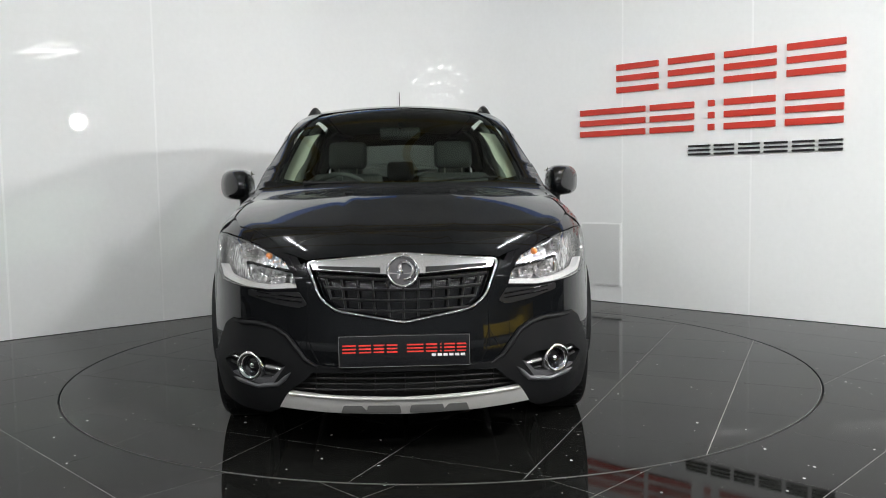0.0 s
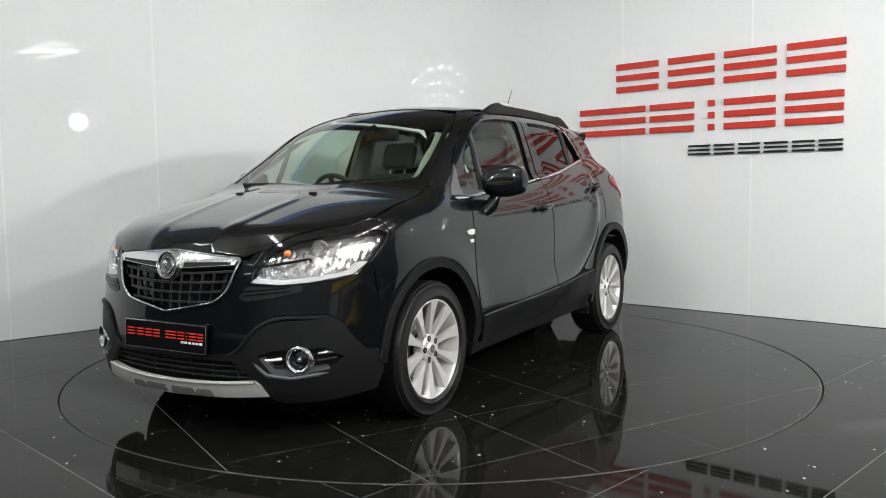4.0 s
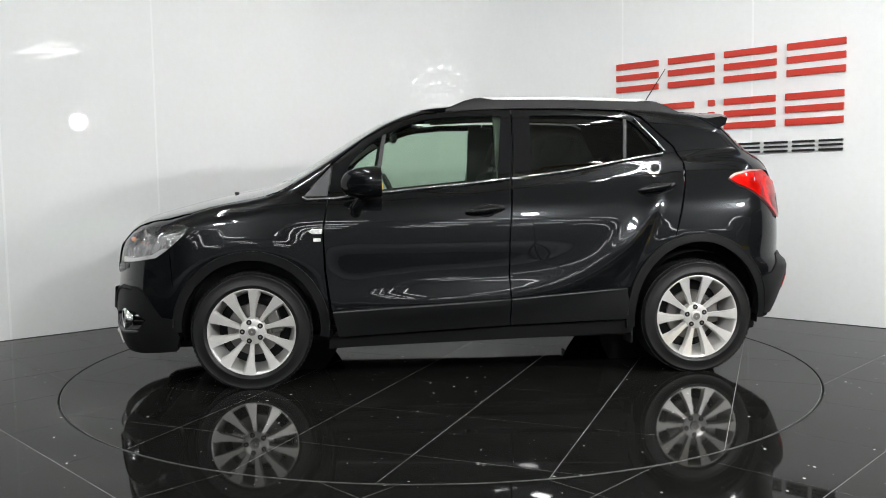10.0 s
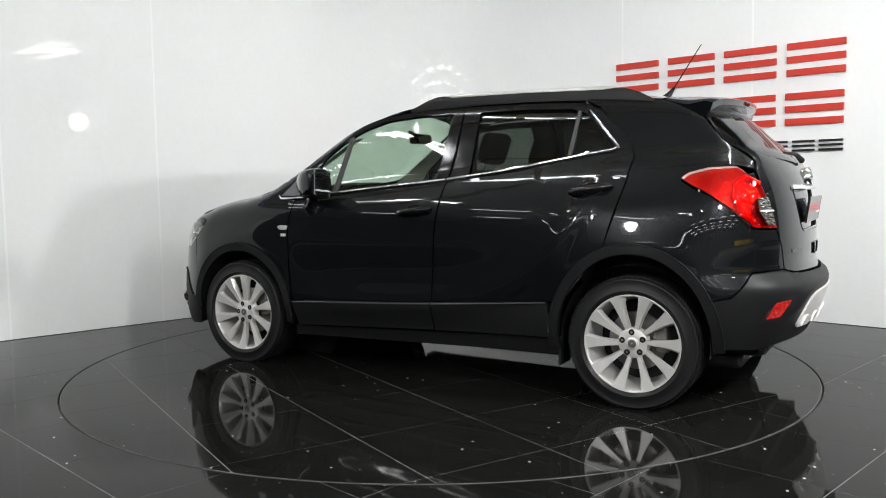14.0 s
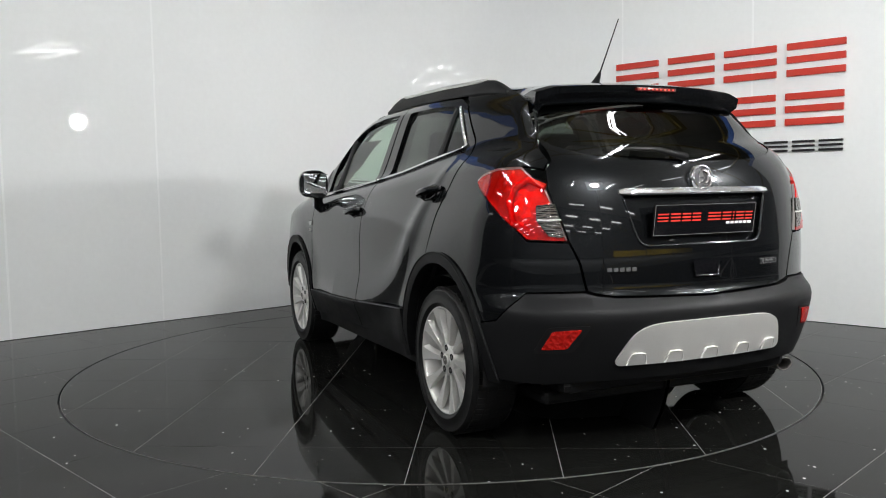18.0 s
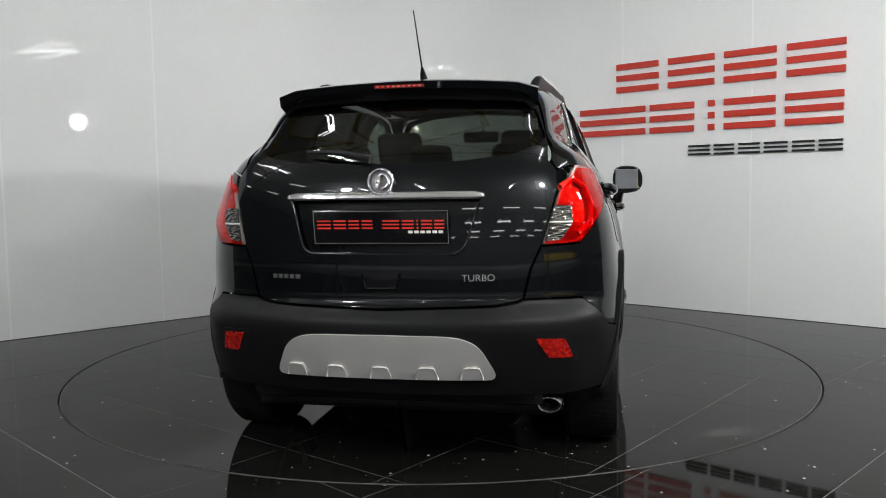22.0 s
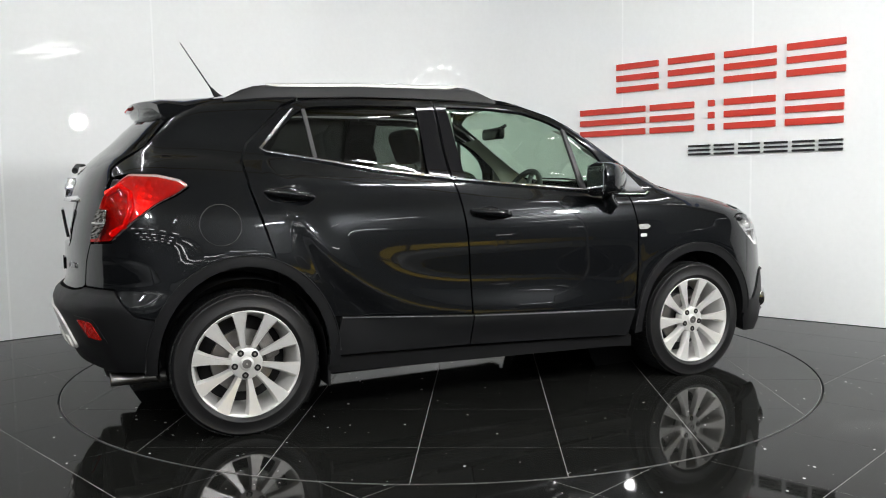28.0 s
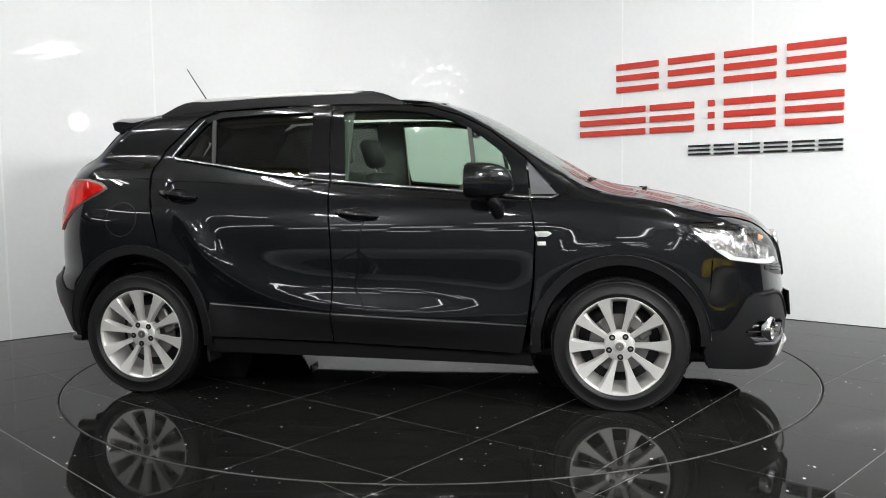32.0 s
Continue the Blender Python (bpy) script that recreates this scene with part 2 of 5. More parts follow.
def triangles(outlines, keep, step, grid=True):
    """Constrained triangles over outlines; keep(points) picks those that stay."""
    from_, edges, verts = 0, [], []
    for o in outlines:
        n = len(o)
        edges += [(from_ + i, from_ + (i + 1) % n) for i in range(n)]
        verts += [Vector(q) for q in o]
        from_ += n
    every = np.concatenate(outlines)
    if grid:
        lo, hi = every.min(0), every.max(0)
        gx, gy = np.meshgrid(np.arange(lo[0] + step / 2, hi[0], step), np.arange(lo[1] + step / 2, hi[1], step))
        gx = gx + (np.arange(gx.shape[0]) % 2)[:, None] * step / 2
        g = np.stack([gx.ravel(), gy.ravel()], 1)
        g = g[keep(g)]
        if len(g):
            near = np.min(np.hypot(g[:, None, 0] - every[None, :, 0], g[:, None, 1] - every[None, :, 1]), 1)
            verts += [Vector(q) for q in g[near > step * .55]]
    v, _, f, *_ = geometry.delaunay_2d_cdt(verts, edges, [], 0, 1e-5)
    v = np.array([tuple(q) for q in v])
    f = np.array([t for t in f if len(t) == 3])
    return v, f[keep(v[f].mean(1))]


def rim_edges(f):
    seen = {}
    for t in f:
        for a, b in ((t[0], t[1]), (t[1], t[2]), (t[2], t[0])):
            seen[(a, b)] = 1
    return [e for e in seen if (e[1], e[0]) not in seen]


def panel(name, view, outline, mat, parent, holes=(), off=0.0, depth=.018, step=.035, gap=.0022, label="", soft=0.0, double=False):
    """A sheet of the car's skin inside an outline given in a view, with turned-in edges."""
    outline = np.asarray(outline, float)
    if soft:
        outline = softened(outline, soft)
    if gap:
        outline = shrunk(outline, gap)
    loops = [resample(outline, step)] + [resample(np.asarray(h, float), step) for h in holes]

    def keep(q):
        k = inside(loops[0], q)
        for h in loops[1:]:
            k &= ~inside(h, q)
        return k
    uv, f = triangles(loops, keep, step)
    used = np.unique(f)
    back = np.full(len(uv), -1)
    back[used] = np.arange(len(used))
    uv, f = uv[used], back[f]
    q = onto(view, uv, off)
    nrm = normal_at(q)
    face = np.cross(q[f[:, 1]] - q[f[:, 0]], q[f[:, 2]] - q[f[:, 0]])
    if (face * nrm[f[:, 0]]).sum() < 0:
        f = f[:, ::-1]
    verts, normals, faces = list(q), list(nrm), [tuple(t) for t in f]
    if depth:
        at = {}
        for a, b in rim_edges(f):
            for i in (a, b):
                if i not in at:
                    at[i] = len(verts)
                    verts += [q[i], q[i] - nrm[i] * depth]
                    normals += [(0, 0, 0), (0, 0, 0)]
            faces.append((at[b], at[a], at[a] + 1, at[b] + 1))
    me = bpy.data.meshes.new(name)
    me.from_pydata([tuple(map(float, v)) for v in verts], [], [tuple(map(int, t)) for t in faces])
    me.materials.append(mat)
    me.polygons.foreach_set("use_smooth", [True] * len(me.polygons))
    me.normals_split_custom_set_from_vertices([tuple(map(float, v)) for v in normals])
    ob = new(name, me)
    ob.parent = parent
    if label:
        ob["label"] = label
    return ob


def trail(view, to, pts, off=0.0):
    """Points of one view, as coordinates of another."""
    return [tuple(v) for v in flat(to, onto(view, pts, off))]


# ---- the car's skin, as one smooth body that all panels are cut from ----
class Curve:
    """A natural cubic spline through a few points."""
    def __init__(self, xs, ys):
        self.x, self.y = np.array(xs, float), np.array(ys, float)
        n, h = len(xs), np.diff(self.x)
        a, r = np.eye(n), np.zeros(n)
        for i in range(1, n - 1):
            a[i, i - 1:i + 2] = h[i - 1], 2 * (h[i - 1] + h[i]), h[i]
            r[i] = 6 * ((self.y[i + 1] - self.y[i]) / h[i] - (self.y[i] - self.y[i - 1]) / h[i - 1])
        self.m, self.h = np.linalg.solve(a, r), h

        self.gx = np.linspace(self.x[0], self.x[-1], 1500)
        self.gy = self.exact(self.gx)
        self.s0, self.s1 = ((self.gy[1] - self.gy[0]) / (self.gx[1] - self.gx[0]), (self.gy[-1] - self.gy[-2]) / (self.gx[-1] - self.gx[-2]))

    def exact(self, c):
        i = np.clip(np.searchsorted(self.x, c) - 1, 0, len(self.h) - 1)
        h, m0, m1 = self.h[i], self.m[i], self.m[i + 1]
        a, b = self.x[i + 1] - c, c - self.x[i]
        return (m0 * a ** 3 + m1 * b ** 3) / (6 * h) + (self.y[i] / h - m0 * h / 6) * a + (self.y[i + 1] / h - m1 * h / 6) * b

    def __call__(self, v):
        out = np.interp(v, self.gx, self.gy)
        return out + np.minimum(v - self.x[0], 0) * self.s0 + np.maximum(v - self.x[-1], 0) * self.s1


def soft_max(a, b, k):
    h = np.maximum(k - np.abs(a - b), 0) / k
    return np.maximum(a, b) + h * h * k * 0.25


SIDE_Z = Curve([.1, .3, .45, .55, .65, .76, .86, .94, 1.0, 1.05, 1.1, 1.15, 1.3],
               [.80, .856, .875, .8765, .8785, .8812, .878, .868, .852, .831, .808, .784, .70])
SIDE_X = Curve([-2.1, -1.7, -1.2, -.5, .4, 1.1, 1.6, 1.9, 2.2], [.912, .968, .988, 1.0, .997, .99, .965, .93, .88])
TOP_X = Curve([-2.0, -1.4, -1.0, -.5, 0, .5, .95, 1.15, 1.31, 1.53, 1.71, 1.89, 2.03, 2.12, 2.2],
              [1.28, 1.29, 1.26, 1.21, 1.16, 1.12, 1.10, 1.112, 1.10, 1.06, 1.015, .965, .905, .82, .72])
FRONT_Z = Curve([.05, .12, .2, .3, .45, .6, .75, .85, .95, 1.05], [1.95, 2.06, 2.13, 2.16, 2.165, 2.15, 2.13, 2.10, 2.03, 1.88])
REAR_Z = Curve([.2, .3, .4, .5, .57, .61, .64, .66, .68, .72, .80, .90, 1.0, 1.13, 1.25, 1.4],
               [-1.88, -1.95, -2.0, -2.036, -2.056, -2.056, -2.036, -2.012, -2.001, -1.998, -1.999, -1.993, -1.98, -1.95, -1.89, -1.80])
GLASS_Z = Curve([.9, 1.1, 1.28, 1.45, 1.57, 1.7], [.80, .757, .700, .640, .590, .52])
GLASS_X = Curve([-1.9, -1.5, -1.1, -.4, .4, 1.1], [.85, .905, .965, 1, 1.012, 1.02])
ROOF_X = Curve([-1.7, -1.2, -.8, -.3, .1, .5, .9], [1.525, 1.592, 1.618, 1.632, 1.62, 1.585, 1.52])
SCREEN_Z = Curve([1.0, 1.12, 1.22, 1.32, 1.43, 1.52, 1.6], [1.40, 1.21, 1.035, .87, .69, .53, .37])
BACK_Z = Curve([.95, 1.05, 1.12, 1.2, 1.35, 1.5, 1.6], [-1.90, -1.925, -1.927, -1.893, -1.765, -1.615, -1.51])


def lower_body(x, y, z):
    a = np.abs(y)
    flare = sum(.014 * np.exp(-((np.hypot(x - c, z - .34) - .44) / .10) ** 2) for c in (1.277, -1.277))
    above = z - (.435 + .40 * np.exp(-(np.maximum(x, -1.25) + .93) / .30))
    fade = np.clip((x + 1.15) / .25, 0, 1) * np.clip((1.0 - x) / .7, 0, 1)
    blade = (.022 + .016 * np.clip((x + .75) / .8, 0, 1)) * fade * np.where(above > 0, np.exp(-(above / .118) ** 2), np.exp(-(above / .08) ** 2))
    side = a - SIDE_Z(z) * SIDE_X(x) - flare - blade
    hood = np.clip((x - .9) / .4, 0, 1)
    rib = .005 * hood * np.exp(-((a - .215 - .055 * (1.9 - x)) / .034) ** 2)
    top = z - (TOP_X(x) - (.03 + .035 * hood) * (a / .8) ** 2.4) - rib
    front = x - FRONT_Z(z) + .28 * a ** 2 + .28 * a ** 4
    rear = REAR_Z(z) + .22 * a ** 2 + .22 * a ** 4 - x
    return soft_max(soft_max(soft_max(side, rear, .16), front, .20), top, .09)


def cabin_body(x, y, z):
    a = np.abs(y)
    side = a - GLASS_Z(z) * GLASS_X(x)
    roof = z - ROOF_X(x) + .045 * (a / .55) ** 2
    screen = (x - SCREEN_Z(z) + .10 * (a / .6) ** 2) / 1.95
    back = (BACK_Z(z) + .10 * (a / .55) ** 2 - x) / 1.2
    return np.maximum(soft_max(soft_max(soft_max(side, screen, .06), back, .10), roof, .10), 1.0 - z)


def skin(q):
    x, y, z = q[..., 0], q[..., 1], q[..., 2]
    return -soft_max(-lower_body(x, y, z), -cabin_body(x, y, z), .05)


def meet(eye, way, far, off=0.0, steps=60):
    """Where rays from eye along way first meet the skin moved out by off."""
    eye, way = np.broadcast_arrays(np.asarray(eye, float), np.asarray(way, float))
    lo, hi = np.zeros(len(eye)), np.full(len(eye), far)
    found = np.zeros(len(eye), bool)
    last = np.zeros(len(eye))
    for d in np.linspace(0, far, steps):
        inside = (skin(eye + way * d) < off) & ~found
        lo, hi, found = np.where(inside, last, lo), np.where(inside, d, hi), found | inside
        last = np.full(len(eye), d)
    for _ in range(18):
        mid = (lo + hi) / 2
        ins = skin(eye + way * mid[:, None]) < off
        lo, hi = np.where(ins, lo, mid), np.where(ins, mid, hi)
    return eye + way * hi[:, None], found


def normal_at(q, e=.004):
    g = np.stack([skin(q + d) - skin(q - d) for d in np.eye(3) * e], -1)
    return g / np.maximum(np.linalg.norm(g, axis=-1, keepdims=True), 1e-9)


NOSE, TAIL = 1.15, -1.15


def onto(view, uv, off=0.0):
    """Points of a view onto the skin: s side (x, z), o other side, t top (x, y), f front (y, z), r rear (y, z), n nose and b tail (angle, z)."""
    uv = np.asarray(uv, float).reshape(-1, 2)
    u, v, o = uv[:, 0], uv[:, 1], np.zeros(len(uv))
    if view in "so":
        g = 1 if view == "s" else -1
        eye, way, far = np.stack([u, o + 1.2 * g, v], 1), (0, -g, 0), 1.19
    elif view == "t":
        eye, way, far = np.stack([u, v, o + 2.0], 1), (0, 0, -1), 1.6
    elif view == "f":
        eye, way, far = np.stack([o + 2.6, u, v], 1), (-1, 0, 0), 2.5
    elif view == "r":
        eye, way, far = np.stack([o - 2.6, u, v], 1), (1, 0, 0), 2.0
    else:
        c, g = (NOSE, 1) if view == "n" else (TAIL, -1)
        w = np.stack([g * np.cos(u), np.sin(u), o], 1)
        eye, way, far = np.stack([o + c, o, v], 1) + w * 1.5, -w, 1.45
    return meet(eye, way, far, off)[0]


def flat(view, q):
    """The coordinates of a view of points of the skin."""
    q = np.asarray(q, float)
    if view in "so":
        return q[:, [0, 2]]
    if view == "t":
        return q[:, [0, 1]]
    if view in "fr":
        return q[:, [1, 2]]
    c, g = (NOSE, 1) if view == "n" else (TAIL, -1)
    return np.stack([np.arctan2(q[:, 1], g * (q[:, 0] - c)), q[:, 2]], 1)


# ---- the place: two glossy white walls with a rounded corner, tiled floor, the hall around ----
LN, LC = np.array([-.6598, .7515]), 2.811
RN, RC = np.array([.6735, .7392]), 2.823
LT, RT = np.array([LN[1], -LN[0]]), np.array([RN[1], -RN[0]])
CORNER = np.linalg.solve(np.array([LN, RN]), [LC, RC])
WALL_TOP, WALL_THICK, BEND = 3.2, .06, 1.0


def wall_piece(name, a, b, n, z0, z1, d0, d1, mat, parent, label="", r=.0):
    """A flat piece on a wall: from a to b along it, from d0 to d1 before its face."""
    a, b = np.asarray(a), np.asarray(b)
    verts = [(*(q - n * d), z) for z in (z0, z1) for q, d in ((a, d0), (b, d0), (b, d1), (a, d1))]
    bm = bmesh.new()
    vs = [bm.verts.new(v) for v in verts]
    for f in ((0, 1, 2, 3), (4, 5, 6, 7), (0, 1, 5, 4), (1, 2, 6, 5), (2, 3, 7, 6), (3, 0, 4, 7)):
        bm.faces.new([vs[i] for i in f])
    if r:
        bmesh.ops.recalc_face_normals(bm, faces=bm.faces)
        bmesh.ops.bevel(bm, geom=bm.edges[:], offset=r, segments=2, affect="EDGES")
    return part(name, bm, mat, parent, label)


def build_wall(name, seams, n, label):
    """A wall of tall panels with joint strips at the seams."""
    wall = tagged(new(name), label, "wall", kind="structure")
    for a, b in zip(seams[:-1], seams[1:]):
        t = (b - a) / np.linalg.norm(b - a)
        wall_piece("wall_panel", a + t * .0015, b - t * .0015, n, 0.004, WALL_TOP, -WALL_THICK, 0, WALL, wall)
    for q in seams[1:-1]:
        t = np.array([n[1], -n[0]])
        wall_piece("joint_strip", q - t * .008, q + t * .008, n, 0.006, WALL_TOP - .01, .0005, .0035, STRIP, wall, r=.0012)
    return wall


LEFT_BASE, RIGHT_BASE = np.array([-2.345, 1.682]), np.array([1.68, 2.289])
corner_left, corner_right = CORNER - LT * BEND, CORNER + RT * BEND
left_run = [LEFT_BASE - LT * 1.18 * k for k in (4, 3, 2, 1, 0)] + [corner_left]
right_run = [corner_right] + [RIGHT_BASE + RT * 1.18 * k for k in (0, 1, 2, 3, 4)]
build_wall("wall_left", left_run, LN, "tall glossy white wall panels with thin joint strips")
wall_right = build_wall("wall_right", right_run, RN, "tall glossy white wall panels with thin joint strips")


def rounded_corner():
    bm = bmesh.new()
    n = 28
    rows = []
    for i in range(n + 1):
        s = i / n
        face = corner_left * (1 - s) ** 2 + 2 * CORNER * s * (1 - s) + corner_right * s * s
        d = 2 * (1 - s) * (CORNER - corner_left) + 2 * s * (corner_right - CORNER)
        out = np.array([-d[1], d[0]]) / np.linalg.norm(d)
        rows.append([bm.verts.new((*(face + out * k), z)) for k in (0, WALL_THICK) for z in (.004, WALL_TOP)])
    for a, b in zip(rows[:-1], rows[1:]):
        for i, j in ((0, 1), (1, 3), (3, 2), (2, 0)):
            bm.faces.new((a[i], b[i], b[j], a[j]))
    ob = part("wall_corner", bm, WALL, None, smooth=True)
    tagged(ob, "rounded glossy white corner between two walls", "wall", kind="structure")


rounded_corner()


def wall_cap(name, a, b, n):
    ob = wall_piece(name, a, b, n, WALL_TOP + .002, WALL_TOP + .17, -.08, .01, BLUE, None, r=.006)
    tagged(ob, "blue painted band along the top of the white wall", "trim", kind="structure")


wall_cap("trim_left", left_run[0], corner_left + LT * .35, LN)
wall_cap("trim_right", corner_right - RT * .35, right_run[-1], RN)

# access hatch low on the right wall
hatch = tagged(new("wall_hatch"), "small square white access hatch low in wall", "hatch")
wall_piece("frame", RIGHT_BASE - RT * .433, RIGHT_BASE - RT * .006, RN, .155, .742, 0.0005, .012, STRIP, hatch, r=.002)
wall_piece("door", RIGHT_BASE - RT * .421, RIGHT_BASE - RT * .018, RN, .167, .730, .0125, .018, HATCH, hatch, r=.002)


def sign_bars():
    """The wall sign, as plain raised bars, one group for each mark."""
    rows = [
        (SIGN_RED, 1.92, 2.175, .052, [(-.085, .325), (.418, .832), (.917, 1.343), (1.425, 1.858)]),
        (SIGN_RED, 1.54, 1.79, .052, [(-.47, .199), (.248, .657), (.783, .837), (.921, 1.341), (1.418, 1.850)]),
        (SIGN_BLACK, 1.335, 1.421, .017, [(.611, .803), (.837, 1.008), (1.045, 1.22), (1.255, 1.44), (1.475, 1.645), (1.675, 1.850)]),
    ]
    base = np.array([1.706, 2.265])
    for mat, z0, z1, h, marks in rows:
        word = "black" if mat is SIGN_BLACK else "red"
        for a, b in marks:
            mark = tagged(new("sign_mark"), "raised %s sign mark of plain bars on white wall" % word, "sign", "wall sign marks")
            for k in range(3):
                z = z0 + (z1 - z0 - h) * k / 2
                wall_piece("bar", base + RT * a, base + RT * b, RN, z, z + h, .004, .028, mat, mark, r=.002)


sign_bars()

# ---- floor: tiles outside the turntable ----
DISC_R = 2.232


def tile_mesh(name, square, inward):
    """One tile, cut by the turntable's edge: inside it, or outside."""
    square = np.asarray(square, float)
    d = np.hypot(*square.T)
    r = DISC_R - .004 if inward else DISC_R + .010
    mid = square.mean(0)
    if inward and np.hypot(*mid) > r + .43:
        return None
    whole = d.max() < r if inward else (d.min() > r and np.hypot(*mid) > r + .42)
    if whole:
        uv, f = square, np.array([(0, 1, 2), (0, 2, 3)])
    else:
        a = np.linspace(0, 2 * math.pi, 181)[:-1]
        ring = np.stack([np.cos(a), np.sin(a)], 1) * r
        ring_near = ring[np.hypot(*(ring - mid).T) < 1.2]
        if len(ring_near) < 3:
            return None

        def keep(q):
            inn = inside(square, q)
            rad = np.hypot(q[:, 0], q[:, 1])
            return inn & ((rad < r) if inward else (rad > r))
        uv, f = triangles([square, ring], keep, .3, grid=False)
        if len(f) == 0:
            return None
        used = np.unique(f)
        back = np.full(len(uv), -1)
        back[used] = np.arange(len(used))
        uv, f = uv[used], back[f]
    n = len(uv)
    verts = [(x, y, 0) for x, y in uv] + [(x, y, -.001) for x, y in uv]
    face = (uv[f[:, 1]] - uv[f[:, 0]])
    faces = [tuple(t) for t in f]
    faces += [(b, a, a + n, b + n) for a, b in rim_edges(f)]
    return verts, faces


def tile_field(parent, angle, off_u, off_v, lo, hi, inward, name="tile"):
    c, s = math.cos(radians(angle)), math.sin(radians(angle))
    g = .0030 / 2
    for i in range(lo, hi):
        for j in range(lo, hi):
            u0, v0 = off_u + .6 * i, off_v + .6 * j
            sq = [(u0 + g, v0 + g), (u0 + .6 - g, v0 + g), (u0 + .6 - g, v0 + .6 - g), (u0 + g, v0 + .6 - g)]
            sq = np.array([(c * u - s * v, s * u + c * v) for u, v in sq])
            if not inward:
                m = sq.mean(0)
                if not (-4.0 < m[0] < 4.0 and -4.2 < m[1]) or LN @ m > LC + .5 or RN @ m > RC + .5:
                    continue
            made = tile_mesh(name, sq, inward)
            if made:
                mesh_object(name, *made, TILE, parent)


def ring_mesh(r0, r1, z0, z1, n=160):
    return lathe([(r0, z0), (r1, z0), (r1, z1), (r0, z1)], n, "z", closed=True)


floor = tagged(new("floor"), "polished black granite floor tiles with pale joints", "floor", kind="structure")
v, f = [], []
a = np.linspace(0, 2 * math.pi, 161)[:-1]
outer = [(12 * math.cos(t) * 1.35, 12 * math.sin(t) * 1.35, -.0007) for t in a]
inner = [((DISC_R + .011) * math.cos(t), (DISC_R + .011) * math.sin(t), -.0007) for t in a]
mesh_object("bedding", outer + inner, [(i, (i + 1) % 160, 160 + (i + 1) % 160, 160 + i) for i in range(160)], GROUT, floor)
for x0, x1, y0, y1 in ((-12, 12, -14, -4.0), (3.85, 12, -4.0, 3.0), (-12, -3.85, -4.0, 3.0)):
    mesh_object("hall_floor", [(x0, y0, -.0003), (x1, y0, -.0003), (x1, y1, -.0003), (x0, y1, -.0003)], [(0, 1, 2, 3)], TILE, floor)
mesh_object("hall_slab", [(-30, -30, .004), (42, -30, .004), (42, -7.5, .004), (-30, -7.5, .004)], [(0, 1, 2, 3)], CONCRETE, floor)
mesh_object("pit", *ring_mesh(DISC_R - .05, DISC_R + .011, -.05, -.045), GAP, floor)


def floor_tiles():
    tile_field(floor, 45, -.08, .34, -12, 12, False)


turntable = tagged(new("turntable"), "round polished black tiled turntable flush with floor", "turntable")


def turntable_parts():
    v, f = ring_mesh(0, DISC_R - .003, -.03, -.0007)
    mesh_object("bedding", v, f, GROUT, turntable)
    mesh_object("edge_ring", *ring_mesh(DISC_R - .0025, DISC_R - .001, -.0345, -.0015), STEEL, turntable, "thin metal edge ring")
    tile_field(turntable, 62.5, 0, 0, -5, 5, True)


turntable_parts()


